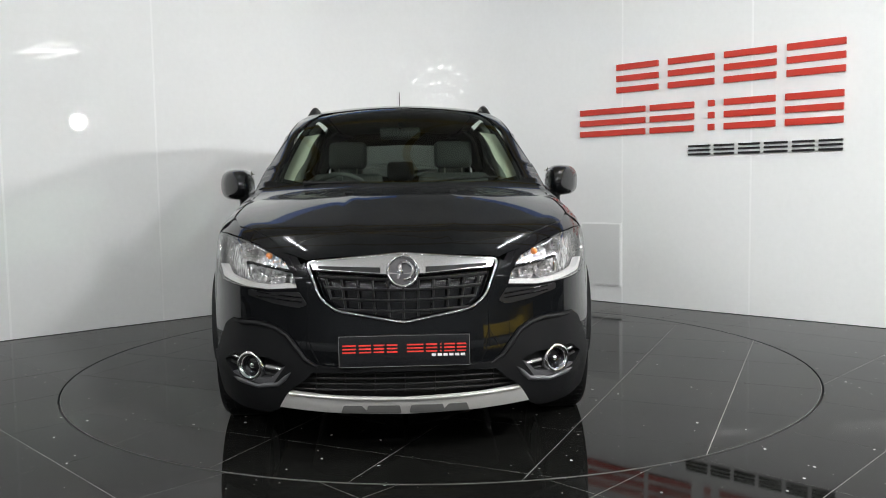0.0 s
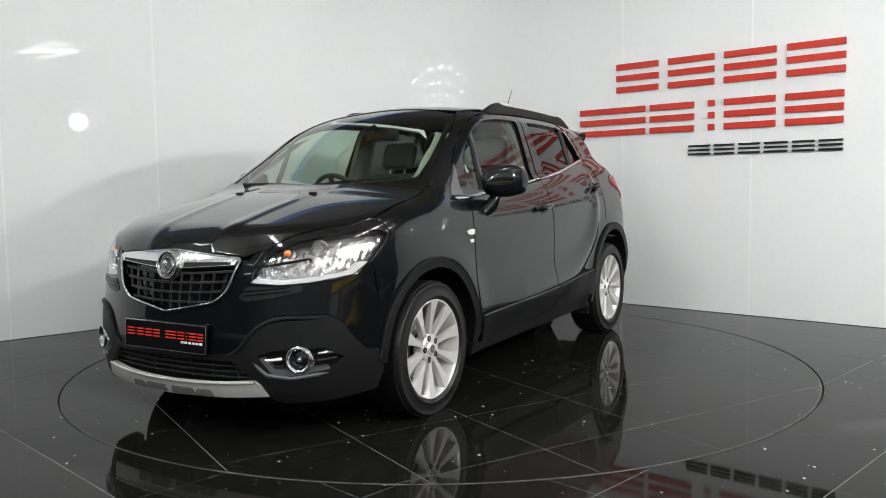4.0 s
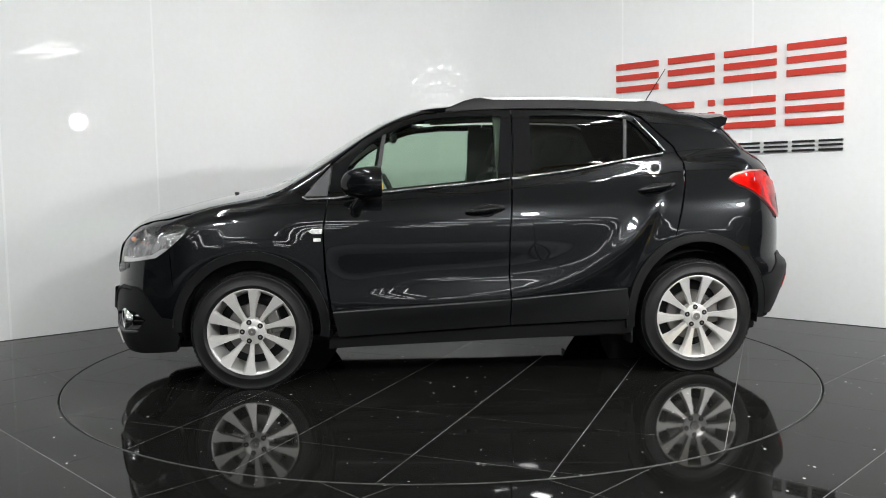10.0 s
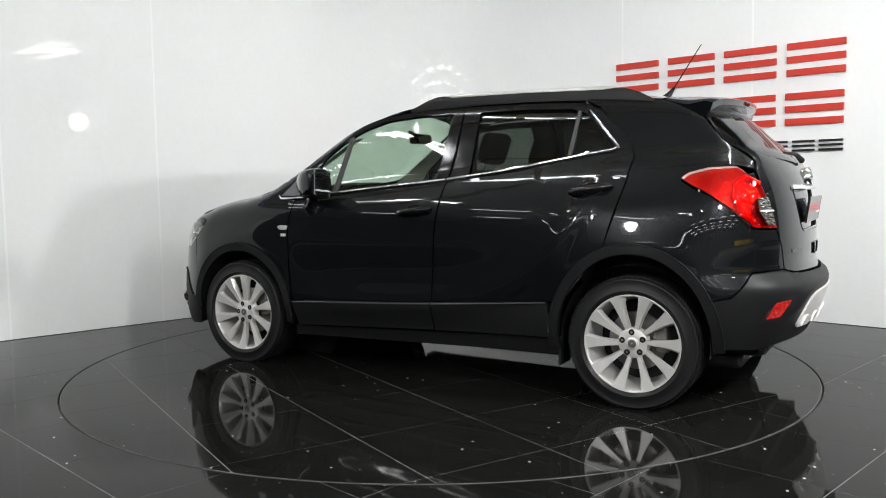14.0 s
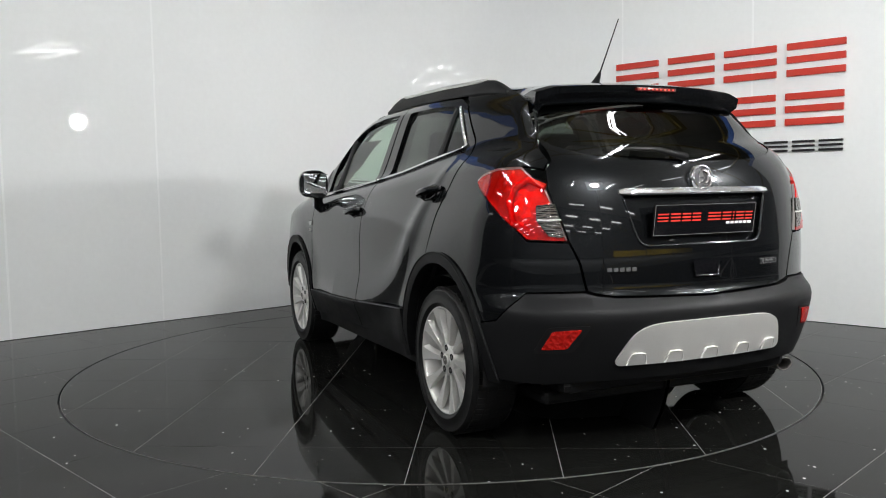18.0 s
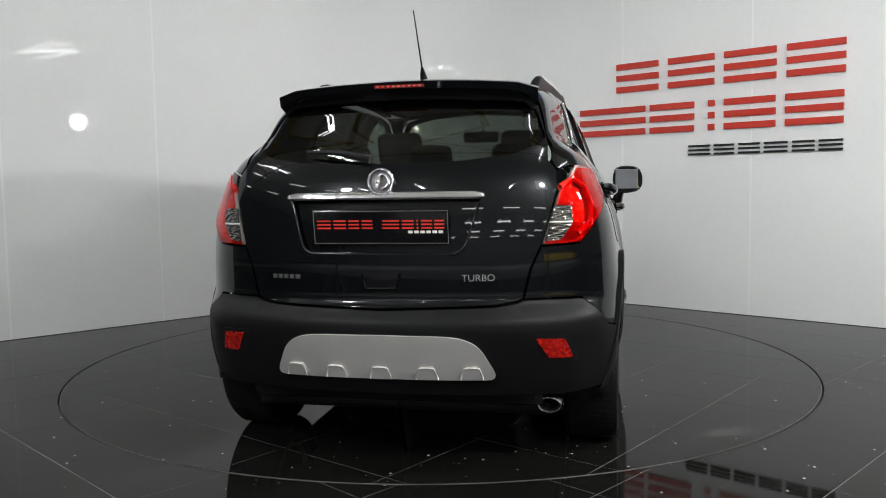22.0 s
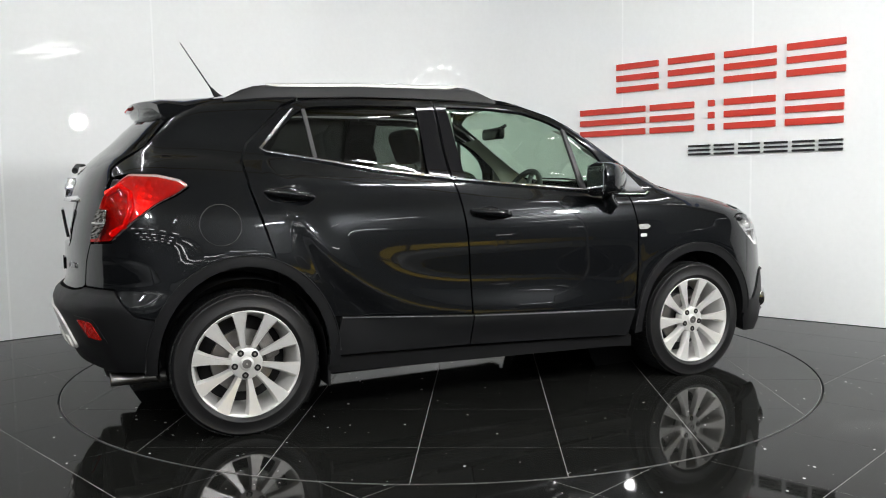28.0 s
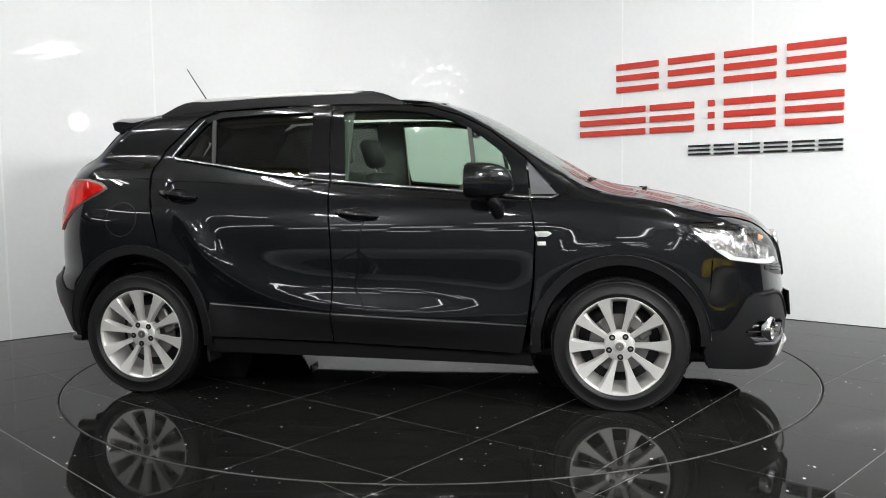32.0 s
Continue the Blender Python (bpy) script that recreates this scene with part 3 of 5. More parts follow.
# ---- the hall behind the camera, which shows in the gloss ----
def hall():
    ob = tagged(new("hall_walls"), "dark sheet-clad walls of the hall behind", "wall", kind="structure")
    for x0, x1, y0, y1 in ((-30, -29.9, -30, 6), (41.9, 42, -30, 6), (-29.9, 41.9, -30, -29.9), (-29.9, 41.9, 5.9, 6)):
        bm = bmesh.new()
        box(bm, x0, x1, y0, y1, -.02, 8.6)
        part("wall_sheet", bm, HALL, ob)
    bm = bmesh.new()
    box(bm, -30, 42, -30, 6, 8.6, 8.7)
    tagged(part("ceiling", bm, HALL_ROOF, None), "dark sheet roof of the hall", "ceiling", kind="structure")
    # unseen yellow beams, added to mirror as a yellow band in the doors
    for x in (13.1, 19.6, 26.1):
        rail = tagged(new("safety_barrier"), "unseen long yellow beam added for the band mirrored in the doors", "barrier", "safety barriers")
        bm = bmesh.new()
        box(bm, x - 3.1, x + 3.1, -17.54, -17.46, .35, 1.25, .02)
        part("beam", bm, YELLOW, rail)
        for d in (-2.6, 0, 2.6):
            bm = bmesh.new()
            box(bm, x + d - .06, x + d + .06, -17.66, -17.545, .006, 1.2, .01)
            part("post", bm, YELLOW, rail)
    for y in (-2.6, .4, 3.4):
        beam = tagged(new("roof_beam"), "yellow painted steel roof beam", "beam", "roof beams")
        bm = bmesh.new()
        box(bm, -20, 30, y - .09, y + .09, 5.60, 5.64)
        part("lower_flange", bm, BEAM_YELLOW, beam)
        bm = bmesh.new()
        box(bm, -20, 30, y - .09, y + .09, 5.96, 6.0)
        part("upper_flange", bm, BEAM_YELLOW, beam)
        bm = bmesh.new()
        box(bm, -20, 30, y - .01, y + .01, 5.64, 5.96)
        part("web", bm, BEAM_YELLOW, beam)
    for k, (x0, y0, x1, y1) in enumerate(((-7, -2.6, -3, 3.4), (-3, 3.4, 1, -2.6), (1, -2.6, 5, 3.4), (5, 3.4, 9, -2.6), (-3, -2.6, 1, 3.4), (1, 3.4, 5, -2.6))):
        z = 5.50 + .004 * k
        ob = mesh_object("roof_brace", *tube([(x0, y0, z), (x1, y1, z)], .055, 8), BEAM_YELLOW, None)
        tagged(ob, "slanting yellow painted steel roof brace", "beam", "roof braces")
    for x, y in STRIPS + [(x, y) for x in (-16, -10, 10.5, 34) for y in (-11.6, -7.2, -2.1)] + [(23.9, -15.6)]:
        light = tagged(new("strip_light"), "long hanging fluorescent strip light", "ceiling light", "hall strip lights")
        bm = bmesh.new()
        box(bm, x - .04, x + .04, y - 1.0, y + 1.0, 7.0, 7.08, .01)
        part("housing", bm, BODY_GREY, light)
        for d in (-.07, .07):
            mesh_object("lamp_tube", *tube([(x + d, y - .95, 6.995), (x + d, y + .95, 6.995)], .028, 6), TUBE, light)
        for dx in (-.8, .8):
            mesh_object("hanger", *tube([(x, y + dx, 7.08), (x, y + dx, 8.6)], .006, 6), STEEL, light)
    for k in range(28):
        x, y = -12 + 4 * (k % 7), -15 - 4 * (k // 7)
        light = tagged(new("strip_light"), "long hanging fluorescent strip light", "ceiling light", "hall strip lights")
        bm = bmesh.new()
        box(bm, x - 1.0, x + 1.0, y - .035, y + .035, 5.0, 5.07, .01)
        part("housing", bm, BODY_GREY, light)
        mesh_object("lamp_tube", *tube([(x - .95, y, 4.95), (x + .95, y, 4.95)], .05, 6), TUBE, light)
        for d in (-.8, .8):
            mesh_object("hanger", *tube([(x + d, y, 5.07), (x + d, y, 8.6)], .006, 6), STEEL, light)
    # unseen glowing tubes far off, added and bent to draw the wall's mirrored swirl
    far = tagged(new("hanging_light"), "pair of added glowing tubes bent to mirror as a swirl in the wall", "ceiling light")
    for line in ([(10.03, -7.83, 4.49), (10.13, -7.69, 4.53), (10.29, -7.46, 4.68), (10.45, -7.22, 4.81), (10.58, -7.07, 4.74), (10.69, -6.92, 4.75)],
                 [(10.25, -7.56, 4.39), (10.38, -7.38, 4.42), (10.54, -7.18, 4.45), (10.67, -6.98, 4.58), (10.85, -6.72, 4.63)]):
        mesh_object("lamp_tube", *tube(line, [.02, .045, .03, .05, .03, .02][:len(line)], 8), GLINT_TUBE, far, smooth=True)
        mesh_object("hanger", *tube([line[2], (line[2][0], line[2][1], 8.6)], .006, 6), STEEL, far)
    # short glowing tubes added on mirror rays, one for each small wall glint
    for a, b, z in (((10.76, -7.12), (10.99, -6.82), 2.20), ((11.73, -5.79), (11.86, -5.60), 1.86), ((11.90, -5.53), (11.98, -5.42), 1.86), ((9.86, -8.25), (10.08, -7.98), 1.62)):
        glint = tagged(new("floor_lamp"), "added short glowing tube on a post that mirrors as a wall glint", "lamp", "tube lamps in the hall")
        mesh_object("lamp_tube", *tube([(*a, z), (*b, z + .05)], .018, 8), GLINT_TUBE, glint)
        mesh_object("post", *tube([(*a, 0), (*a, z)], .012, 6), STEEL, glint)
    for at in LAMPS:
        stand = tagged(new("studio_light_stand"), "square studio light panel on a tripod stand", "studio light", "studio lights")
        aim = look(at, (0, .4, 1.1))
        bm = bmesh.new()
        box(bm, -.2, .2, -.2, .2, .012, .07, .008, aim)
        part("panel_housing", bm, BODY_GREY, stand)
        x, y, z = at
        mesh_object("pole", *tube([(x, y, .3), (x, y, z - .12)], .014), STEEL, stand)
        for k in range(3):
            c, s = math.cos(k * 2.094 + .4), math.sin(k * 2.094 + .4)
            mesh_object("leg", *tube([(x, y, .62), (x + .5 * c, y + .5 * s, .01)], .011), STEEL, stand)


hall()


# ---- the car ----
car = tagged(new("car"), "glossy black five-door compact SUV on a turntable", "car")
MIR = {"s": "o", "o": "s"}
FW, RW, AXLE = 1.277, -1.277, .34


def both(name, view, outline, mat, parent=None, holes=(), **k):
    """The same panel on both sides of the car. Returns left and right."""
    obs = []
    for side in (1, -1):
        v, o, hs = view, np.asarray(outline, float), [np.asarray(h, float) for h in holes]
        if side < 0:
            if view in "so":
                v = MIR[view]
            elif view == "t":
                o, hs = o * (1, -1), [h * (1, -1) for h in hs]
            else:
                o, hs = o * (-1, 1), [h * (-1, 1) for h in hs]
        owner = parent[0 if side > 0 else 1] if isinstance(parent, (list, tuple)) else (parent or car)
        obs.append(panel(name, v, o, mat, owner, hs, **k))
    return obs


def arc(cx, r, a0, a1, n=14, cz=AXLE):
    """An arc over a wheel; the rear arch stands a little taller than wide."""
    tall = r if cx > 0 else r + .05
    return [(cx + r * math.cos(radians(a0 + (a1 - a0) * i / n)), cz + tall * math.sin(radians(a0 + (a1 - a0) * i / n))) for i in range(n + 1)]


def resample_open(pts, step):
    """Points at even steps along an open line."""
    out = []
    for a, b in zip(pts[:-1], pts[1:]):
        n = max(1, int(math.hypot(b[0] - a[0], b[1] - a[1]) / step))
        out += [(a[0] + (b[0] - a[0]) * i / n, a[1] + (b[1] - a[1]) * i / n) for i in range(n)]
    return out + [tuple(pts[-1])]


def half(pts):
    """A symmetric outline from its left half, from centre to centre."""
    return list(pts) + [(-u, v) for u, v in reversed(pts) if abs(u) > 1e-6]


# shared lines of the body
HOOD_SIDE = [(1.02, .70), (1.2, .735), (1.45, .75), (1.60, .76)]
hood_side_s = trail("t", "s", HOOD_SIDE)
HEAD = trail("f", "n", [(.43, .705), (.445, .76), (.49, .825), (.60, .880), (.69, .905)]) + trail("s", "n", [(1.735, .919), (1.635, .920), (1.600, .905), (1.635, .860), (1.715, .790), (1.81, .728)]) + trail("f", "n", [(.66, .705), (.56, .697)])
GRILLE = [(0, .572), (.27, .622), (.33, .668), (.385, .812), (0, .842)]
CLAD_F = trail("f", "n", [(0, .398), (.27, .398), (.35, .405), (.40, .432), (.475, .530), (.525, .560), (.58, .574), (.72, .571)]) + trail("s", "n", [(1.87, .545), (1.815, .46), (1.765, .405), (1.705, .40)])
TAIL_LAMP = trail("s", "b", [(-1.495, 1.125), (-1.53, 1.150), (-1.62, 1.172), (-1.73, 1.176)]) + trail("r", "b", [(.655, 1.09), (.63, 1.0), (.595, .885), (.73, .893)]) + trail("s", "b", [(-1.79, .915), (-1.715, .985), (-1.62, 1.055), (-1.545, 1.092)])
BUMP_R = trail("r", "b", [(0, .652), (.42, .662), (.50, .672), (.53, .685), (.735, .682)]) + trail("s", "b", [(-1.785, .63), (-1.735, .57), (-1.66, .555)])


RECESS = [(.372, 1.066), (.318, .885), (.285, .858), (-.285, .858), (-.318, .885), (-.372, 1.066)]


def bodywork():
    # bonnet
    top = [(1.225, 0), (1.185, .3), (1.10, .57)] + HOOD_SIDE + [(1.74, .715), (1.88, .60), (2.015, .485), (2.06, .39), (2.082, .2), (2.088, 0)]
    hood = panel("bonnet", "t", top + [(u, -v) for u, v in reversed(top) if v], PAINT, car, step=.03, label="black bonnet with two raised ribs")
    # front bumper: painted upper part
    up = trail("f", "n", [(.395, .812), (.425, .80), (.44, .76), (.425, .705)]) + HEAD[-1:] + HEAD[-2:-1] + HEAD[-3:-2] + HEAD[-4:-3] + trail("s", "n", [(1.70, .60), (1.665, .52)])
    left = up + list(reversed(CLAD_F))
    hole = trail("f", "n", [(0, .566), (.275, .615), (.338, .665)])
    outline = left + [(-u, v) for u, v in reversed(left) if abs(u) > .01] + [(-u, v) for u, v in reversed(hole)] + hole[1:]
    panel("front_bumper", "n", outline, PAINT, car, step=.025, label="black painted front bumper")
    # lower bumper in grained plastic
    low = CLAD_F + trail("s", "n", [(1.665, .30), (1.69, .215)]) + trail("f", "n", [(.70, .190), (.56, .186), (.515, .205), (.505, .225), (.480, .278), (.395, .345), (.365, .374), (.0, .380)])
    pocket = trail("f", "n", [(.475, .40), (.545, .425), (.71, .432)]) + trail("s", "n", [(1.86, .385)]) + trail("f", "n", [(.72, .335), (.60, .315), (.535, .315)])
    right = [(-u, v) for u, v in reversed(low) if abs(u) > .01]
    bumper = panel("front_bumper_lower", "n", low + right, CLAD, car, holes=[pocket, [(-u, v) for u, v in pocket]], off=.008, depth=.05, step=.025, gap=.001, label="dark grey grained plastic lower bumper")
    for g in (1, -1):
        panel("fog_pocket", "n", [(u * g, v) for u, v in pocket], DARK, bumper, off=-.045, depth=.01, gap=-.01)
    panel("skid_plate", "n", trail("f", "n", [(0, .262), (.30, .272), (.465, .288), (.505, .222), (.30, .208), (0, .200), (-.30, .208), (-.505, .222), (-.465, .288), (-.30, .272)]), SATIN, car, off=.016, depth=.03, gap=0, label="satin silver front skid plate")
    lg = panel("lower_grille", "n", trail("f", "n", [(-.52, .25), (.52, .25), (.38, .40), (-.38, .40)]), DARK, car, off=-.05, depth=.01, gap=0)
    for z in (.298, .322, .346, .368):
        w = .375 + (.375 - z) * 1.0
        q = onto("f", [(y, z) for y in np.linspace(-w, w, 15)], -.024)
        mesh_object("slat", *tube(q, .0045, 6), DARK, lg)
    for y in np.linspace(-.36, .36, 7):
        q = onto("f", [(y, .285), (y, .33), (y, .375)], -.028)
        mesh_object("slat_rib", *tube(q, .0035, 6), DARK, lg)
    # silver lip and dark pads of the skid plate, raised ridge along the lower bumper
    skid = [o for o in car.children if o.name == "skid_plate"][0]
    q = onto("f", [(y, .268 + .018 * (abs(y) / .47) ** 2) for y in np.linspace(-.466, .466, 21)], .017)
    mesh_object("skid_lip", *tube(q, .0065, 8), ALLOY, skid, "", True)
    for a, b, c, d in ((.175, .247, .259, .146), (.023, .150, .158, .016)):
        for g in (1, -1):
            panel("skid_pad", "f", [(g * a, .240), (g * b, .240), (g * c, .206), (g * d, .206)], SKID_PAD, skid, off=.0185, depth=.003, gap=0, soft=.006)
    ridge = [(.345, .396), (.395, .424), (.470, .520), (.522, .549), (.585, .562), (.70, .560)]
    for g in (1, -1):
        q = onto("n", [(u * g, v) for u, v in trail("f", "n", resample_open(ridge, .03))], .007)
        mesh_object("bumper_ridge", *tube(q, [.003] + [.0105] * (len(q) - 2) + [.003], 8), CLAD, bumper, "", True)
        shelf = trail("f", "n", [(.458, .380), (.51, .318), (.60, .303), (.735, .328), (.722, .346), (.605, .334), (.540, .344), (.492, .392)])
        panel("pocket_shelf", "n", [(u * g, v) for u, v in shelf], DARK_SATIN, bumper, off=.004, depth=.045, gap=0, step=.02, soft=.008, label="grey shelf under the fog light")
        ledge = resample_open([(.455, .372), (.51, .318), (.60, .303), (.72, .322)], .03)
        q = onto("n", [(u * g, v) for u, v in trail("f", "n", ledge)], .006)
        mesh_object("bumper_ridge", *tube(q, [.002] + [.010] * (len(q) - 2) + [.002], 8), DARK_SATIN, bumper, "grey lower lip of the fog pocket", True)
    # wings
    wing = [(.845, 1.06)] + hood_side_s + [(1.605, .925), (1.593, .905), (1.630, .855), (1.71, .787), (1.70, .60), (1.672, .50)] + arc(FW, .422, 22, 165) + [(.845, .42), (.868, .65), (.875, .87)]
    both("front_wing", "s", wing, PAINT, step=.03)
    # doors
    fd = [(.832, .425), (.862, .65), (.87, .87), (.838, 1.07), (.815, 1.245), (.63, 1.39), (.47, 1.475), (.30, 1.528), (.10, 1.548), (-.232, 1.552), (-.222, 1.30), (-.195, 1.08), (-.172, .85), (-.163, .62), (-.168, .472)]
    fw = [(.765, 1.078), (.742, 1.20), (.69, 1.285), (.585, 1.37), (.44, 1.447), (.28, 1.499), (.08, 1.517), (-.172, 1.519), (-.128, 1.145), (.30, 1.105), (.50, 1.09)]
    doors = both("front_door", "s", fd, PAINT, holes=[softened(fw, .02)], step=.026)
    rd = [(-.173, .472), (-.168, .62), (-.177, .85), (-.200, 1.08), (-.227, 1.30), (-.237, 1.552), (-.60, 1.552), (-.90, 1.54), (-1.02, 1.50), (-1.205, 1.32), (-1.240, 1.24), (-1.22, 1.10), (-1.158, .88)] + arc(RW, .422, 70, 22, 9) + [(-.80, .51)]
    rw = [(-.325, 1.165), (-.335, 1.517), (-.62, 1.517), (-.88, 1.505), (-.962, 1.475), (-1.128, 1.30), (-1.112, 1.285), (-.84, 1.245), (-.55, 1.195)]
    rdoors = both("rear_door", "s", rd, PAINT, holes=[softened(rw, .02)], step=.026)
    # glass with its dividing bars
    both("window_pane", "s", fw, GLASS, doors, off=-.012, depth=0, gap=-.006, step=.08, label="green tinted door glass")
    both("window_pane", "s", rw, PRIVACY, rdoors, off=-.012, depth=0, gap=-.006, step=.08, label="dark privacy glass")
    both("pillar_cover", "s", [(-.126, 1.147), (-.170, 1.515), (-.226, 1.515), (-.216, 1.30), (-.198, 1.155)], GLOSSBLACK, doors, off=.004, depth=.008, gap=0)
    both("pillar_cover", "s", [(-.212, 1.157), (-.233, 1.30), (-.242, 1.515), (-.337, 1.515), (-.327, 1.168)], GLOSSBLACK, rdoors, off=.004, depth=.008, gap=0)
    both("window_bar", "s", [(.588, 1.083), (.562, 1.085), (.508, 1.415), (.530, 1.403)], BAR_GREY, doors, off=.003, depth=.02, gap=0)
    both("window_bar", "s", [(-.884, 1.248), (-.902, 1.252), (-.931, 1.49), (-.914, 1.494)], BAR_GREY, rdoors, off=.003, depth=.02, gap=0)
    # chrome line under the windows, round the rear tip
    for owner, line in ((doors, [(.985, 1.058), (.955, 1.045), (.80, 1.050), (.65, 1.067), (.45, 1.087), (.30, 1.101), (.05, 1.122), (-.192, 1.145)]),
                        (rdoors, [(-.205, 1.146), (-.38, 1.166), (-.55, 1.186), (-.70, 1.211), (-.84, 1.236), (-1.0, 1.262), (-1.125, 1.280), (-1.146, 1.298), (-1.09, 1.362), (-1.03, 1.432), (-.975, 1.49)])):
        for side, view in ((0, "s"), (1, "o")):
            pts = onto(view, line, .006)
            mesh_object("chrome_strip", *tube(pts, .0085, 8), CHROME, owner[side], "", True)
    # black corner of the door line behind the windscreen pillar
    both("corner_trim", "s", [(.98, 1.062), (.845, 1.062), (.822, 1.235)], DARK_SATIN, off=.004, depth=.012, soft=.01)
    # windscreen, pillars, roof
    ws = [(1.235, 0), (1.195, .3), (1.115, .55), (1.055, .645), (.90, .625), (.70, .585), (.52, .535), (.40, .48), (.345, .35), (.315, 0)]
    panel("windscreen", "t", ws + [(u, -v) for u, v in reversed(ws) if v], SCREEN, car, off=-.004, depth=0, step=.06, gap=0, label="tinted windscreen")
    full = ws + [(u, -v) for u, v in reversed(ws) if v]
    clear = [(1.20, 0), (1.165, .3), (1.085, .52), (1.02, .618), (.88, .600), (.70, .562), (.54, .515), (.445, .458), (.40, .3), (.375, 0)]
    panel("windscreen_border", "t", full, GLOSSBLACK, car, holes=[softened(clear + [(u, -v) for u, v in reversed(clear) if v], .02)], off=-.008, depth=0, step=.05, gap=-.01)
    edge = trail("t", "s", [(1.10, .58), (1.055, .652), (.90, .632), (.70, .592), (.52, .542), (.40, .487), (.33, .46)])
    both("windscreen_pillar", "s", edge + [(.20, 1.545), (.30, 1.532), (.47, 1.479), (.63, 1.394), (.818, 1.25), (.985, 1.066), (1.03, 1.075)], PAINT, step=.03, gap=.001)
    roof = [(.308, 0), (.335, .35), (.33, .47), (.18, .515), (-.2, .54), (-.6, .54), (-.95, .53), (-1.32, .50), (-1.36, .3), (-1.37, 0)]
    panel("roof", "t", roof + [(u, -v) for u, v in reversed(roof) if v], PAINT, car, step=.05, label="glossy black roof")
    rim = [(-.93, 1.553), (-1.027, 1.508), (-1.211, 1.326), (-1.247, 1.24), (-1.227, 1.10), (-1.165, .885)]
    q = [tuple(v) for v in flat("b", onto("s", rim))] + trail("s", "b", arc(RW, .422, 70, 157, 10)) + trail("s", "b", [(-1.66, .56), (-1.735, .575), (-1.785, .635)]) + trail("r", "b", [(.735, .687), (.53, .69), (.555, .80), (.59, .88), (.73, .887)])
    q += trail("s", "b", [(-1.795, .908), (-1.72, .978), (-1.625, 1.048), (-1.545, 1.085), (-1.487, 1.121), (-1.525, 1.158), (-1.62, 1.180), (-1.735, 1.184)]) + trail("r", "b", [(.645, 1.17), (.62, 1.205), (.615, 1.27), (.565, 1.42)]) + trail("t", "b", [(-1.45, .50), (-1.33, .505), (-.95, .535)])
    both("rear_quarter", "b", q, PAINT, step=.03)
    # tailgate
    tg = [(0, .657), (.42, .667), (.495, .68), (.522, .69), (.55, .80), (.588, .885), (.622, 1.0), (.648, 1.10), (.64, 1.17), (.612, 1.205), (.605, 1.27), (.555, 1.43), (.50, 1.485), (0, 1.50)]
    rwin = [(0, 1.197), (.30, 1.205), (.48, 1.228), (.575, 1.265), (.592, 1.30), (.55, 1.415), (.505, 1.455), (0, 1.472)]
    gate = panel("tailgate", "r", half(tg), PAINT, car, holes=[half(rwin), softened(RECESS, .02)], step=.025, label="black tailgate with chrome bar")
    panel("plate_recess", "r", softened(RECESS, .02), PAINT, gate, off=-.024, depth=-.026, gap=-.001, step=.03)
    rim = softened(RECESS, .02)
    mesh_object("recess_edge", *tube(onto("r", list(rim) + [rim[0]], -.005), .0075, 8), PAINT, gate, "", True)
    panel("rear_window", "r", half(rwin), PRIVACY, gate, off=-.004, depth=0, gap=-.004, step=.06, label="dark rear window")
    # plastic along the sides
    for cx, a0, a1 in ((FW, -2, 188), (RW, -8, 184)):
        both("wheel_arch_trim", "s", arc(cx, .430, a0, a1, 22) + arc(cx, .380, a1, a0, 22), CLAD, off=.012, depth=.05, gap=0, step=.03)
    both("door_cladding", "s", [(.83, .418), (-.167, .466), (-.167, .315), (.80, .275)], CLAD, doors, off=.015, depth=.03, step=.04)
    both("door_cladding", "s", [(-.172, .466), (-.845, .508), (-.885, .33), (-.172, .315)], CLAD, rdoors, off=.015, depth=.03, step=.04)
    for owner, line in ((doors, [(.826, .420), (.50, .436), (.15, .452), (-.164, .467)]), (rdoors, [(-.176, .467), (-.50, .487), (-.840, .508)])):
        for side, view in ((0, "s"), (1, "o")):
            mesh_object("cladding_lip", *tube(onto(view, line, .013), .0035, 6), DARK_SATIN, owner[side], "", True)
    for n, arch in enumerate(o for o in list(car.children) if o.name.startswith("wheel_arch_trim")):
        cx = FW if n < 2 else RW
        mesh_object("arch_lip", *tube(onto("so"[n % 2], arc(cx, .427, 2, 182, 30), .0125), .004, 6), CLAD, arch, "", True)
    both("sill", "s", [(.845, .268), (-.90, .325), (-.90, .24), (.86, .205)], DARK, off=-.012, depth=.06, step=.05)
    # rear bumper
    low = BUMP_R + trail("s", "b", [(-1.655, .36), (-1.70, .325)]) + trail("r", "b", [(.66, .312), (.50, .322), (0, .326)])
    rb = panel("rear_bumper", "b", low + [(-u, v) for u, v in reversed(low) if abs(u) > .01], CLAD, car, off=.006, depth=.05, step=.03, gap=.001, label="dark grey grained rear bumper")
    sk = [(0, .566), (.25, .562), (.318, .552), (.375, .52), (.44, .388), (0, .392)]
    panel("rear_skid_plate", "r", softened(half(sk), .045, 4), SATIN, rb, off=.016, depth=.014, gap=0, step=.03, label="satin silver skid plate with ribs")
    for y in (-.342, -.176, 0, .176, .342):
        arch = softened([(y - .042, .393), (y - .028, .440), (y + .028, .440), (y + .042, .393)], .012)
        panel("skid_rib", "r", arch, SATIN, rb, off=.025, depth=.010, gap=0, step=.015)
        q = onto("r", [(y - .041, .394), (y - .034, .420), (y - .027, .438), (y, .4405), (y + .027, .438), (y + .034, .420), (y + .041, .394)], .024)
        mesh_object("rib_edge", *tube(q, .0032, 6), ALLOY, rb, "", True)
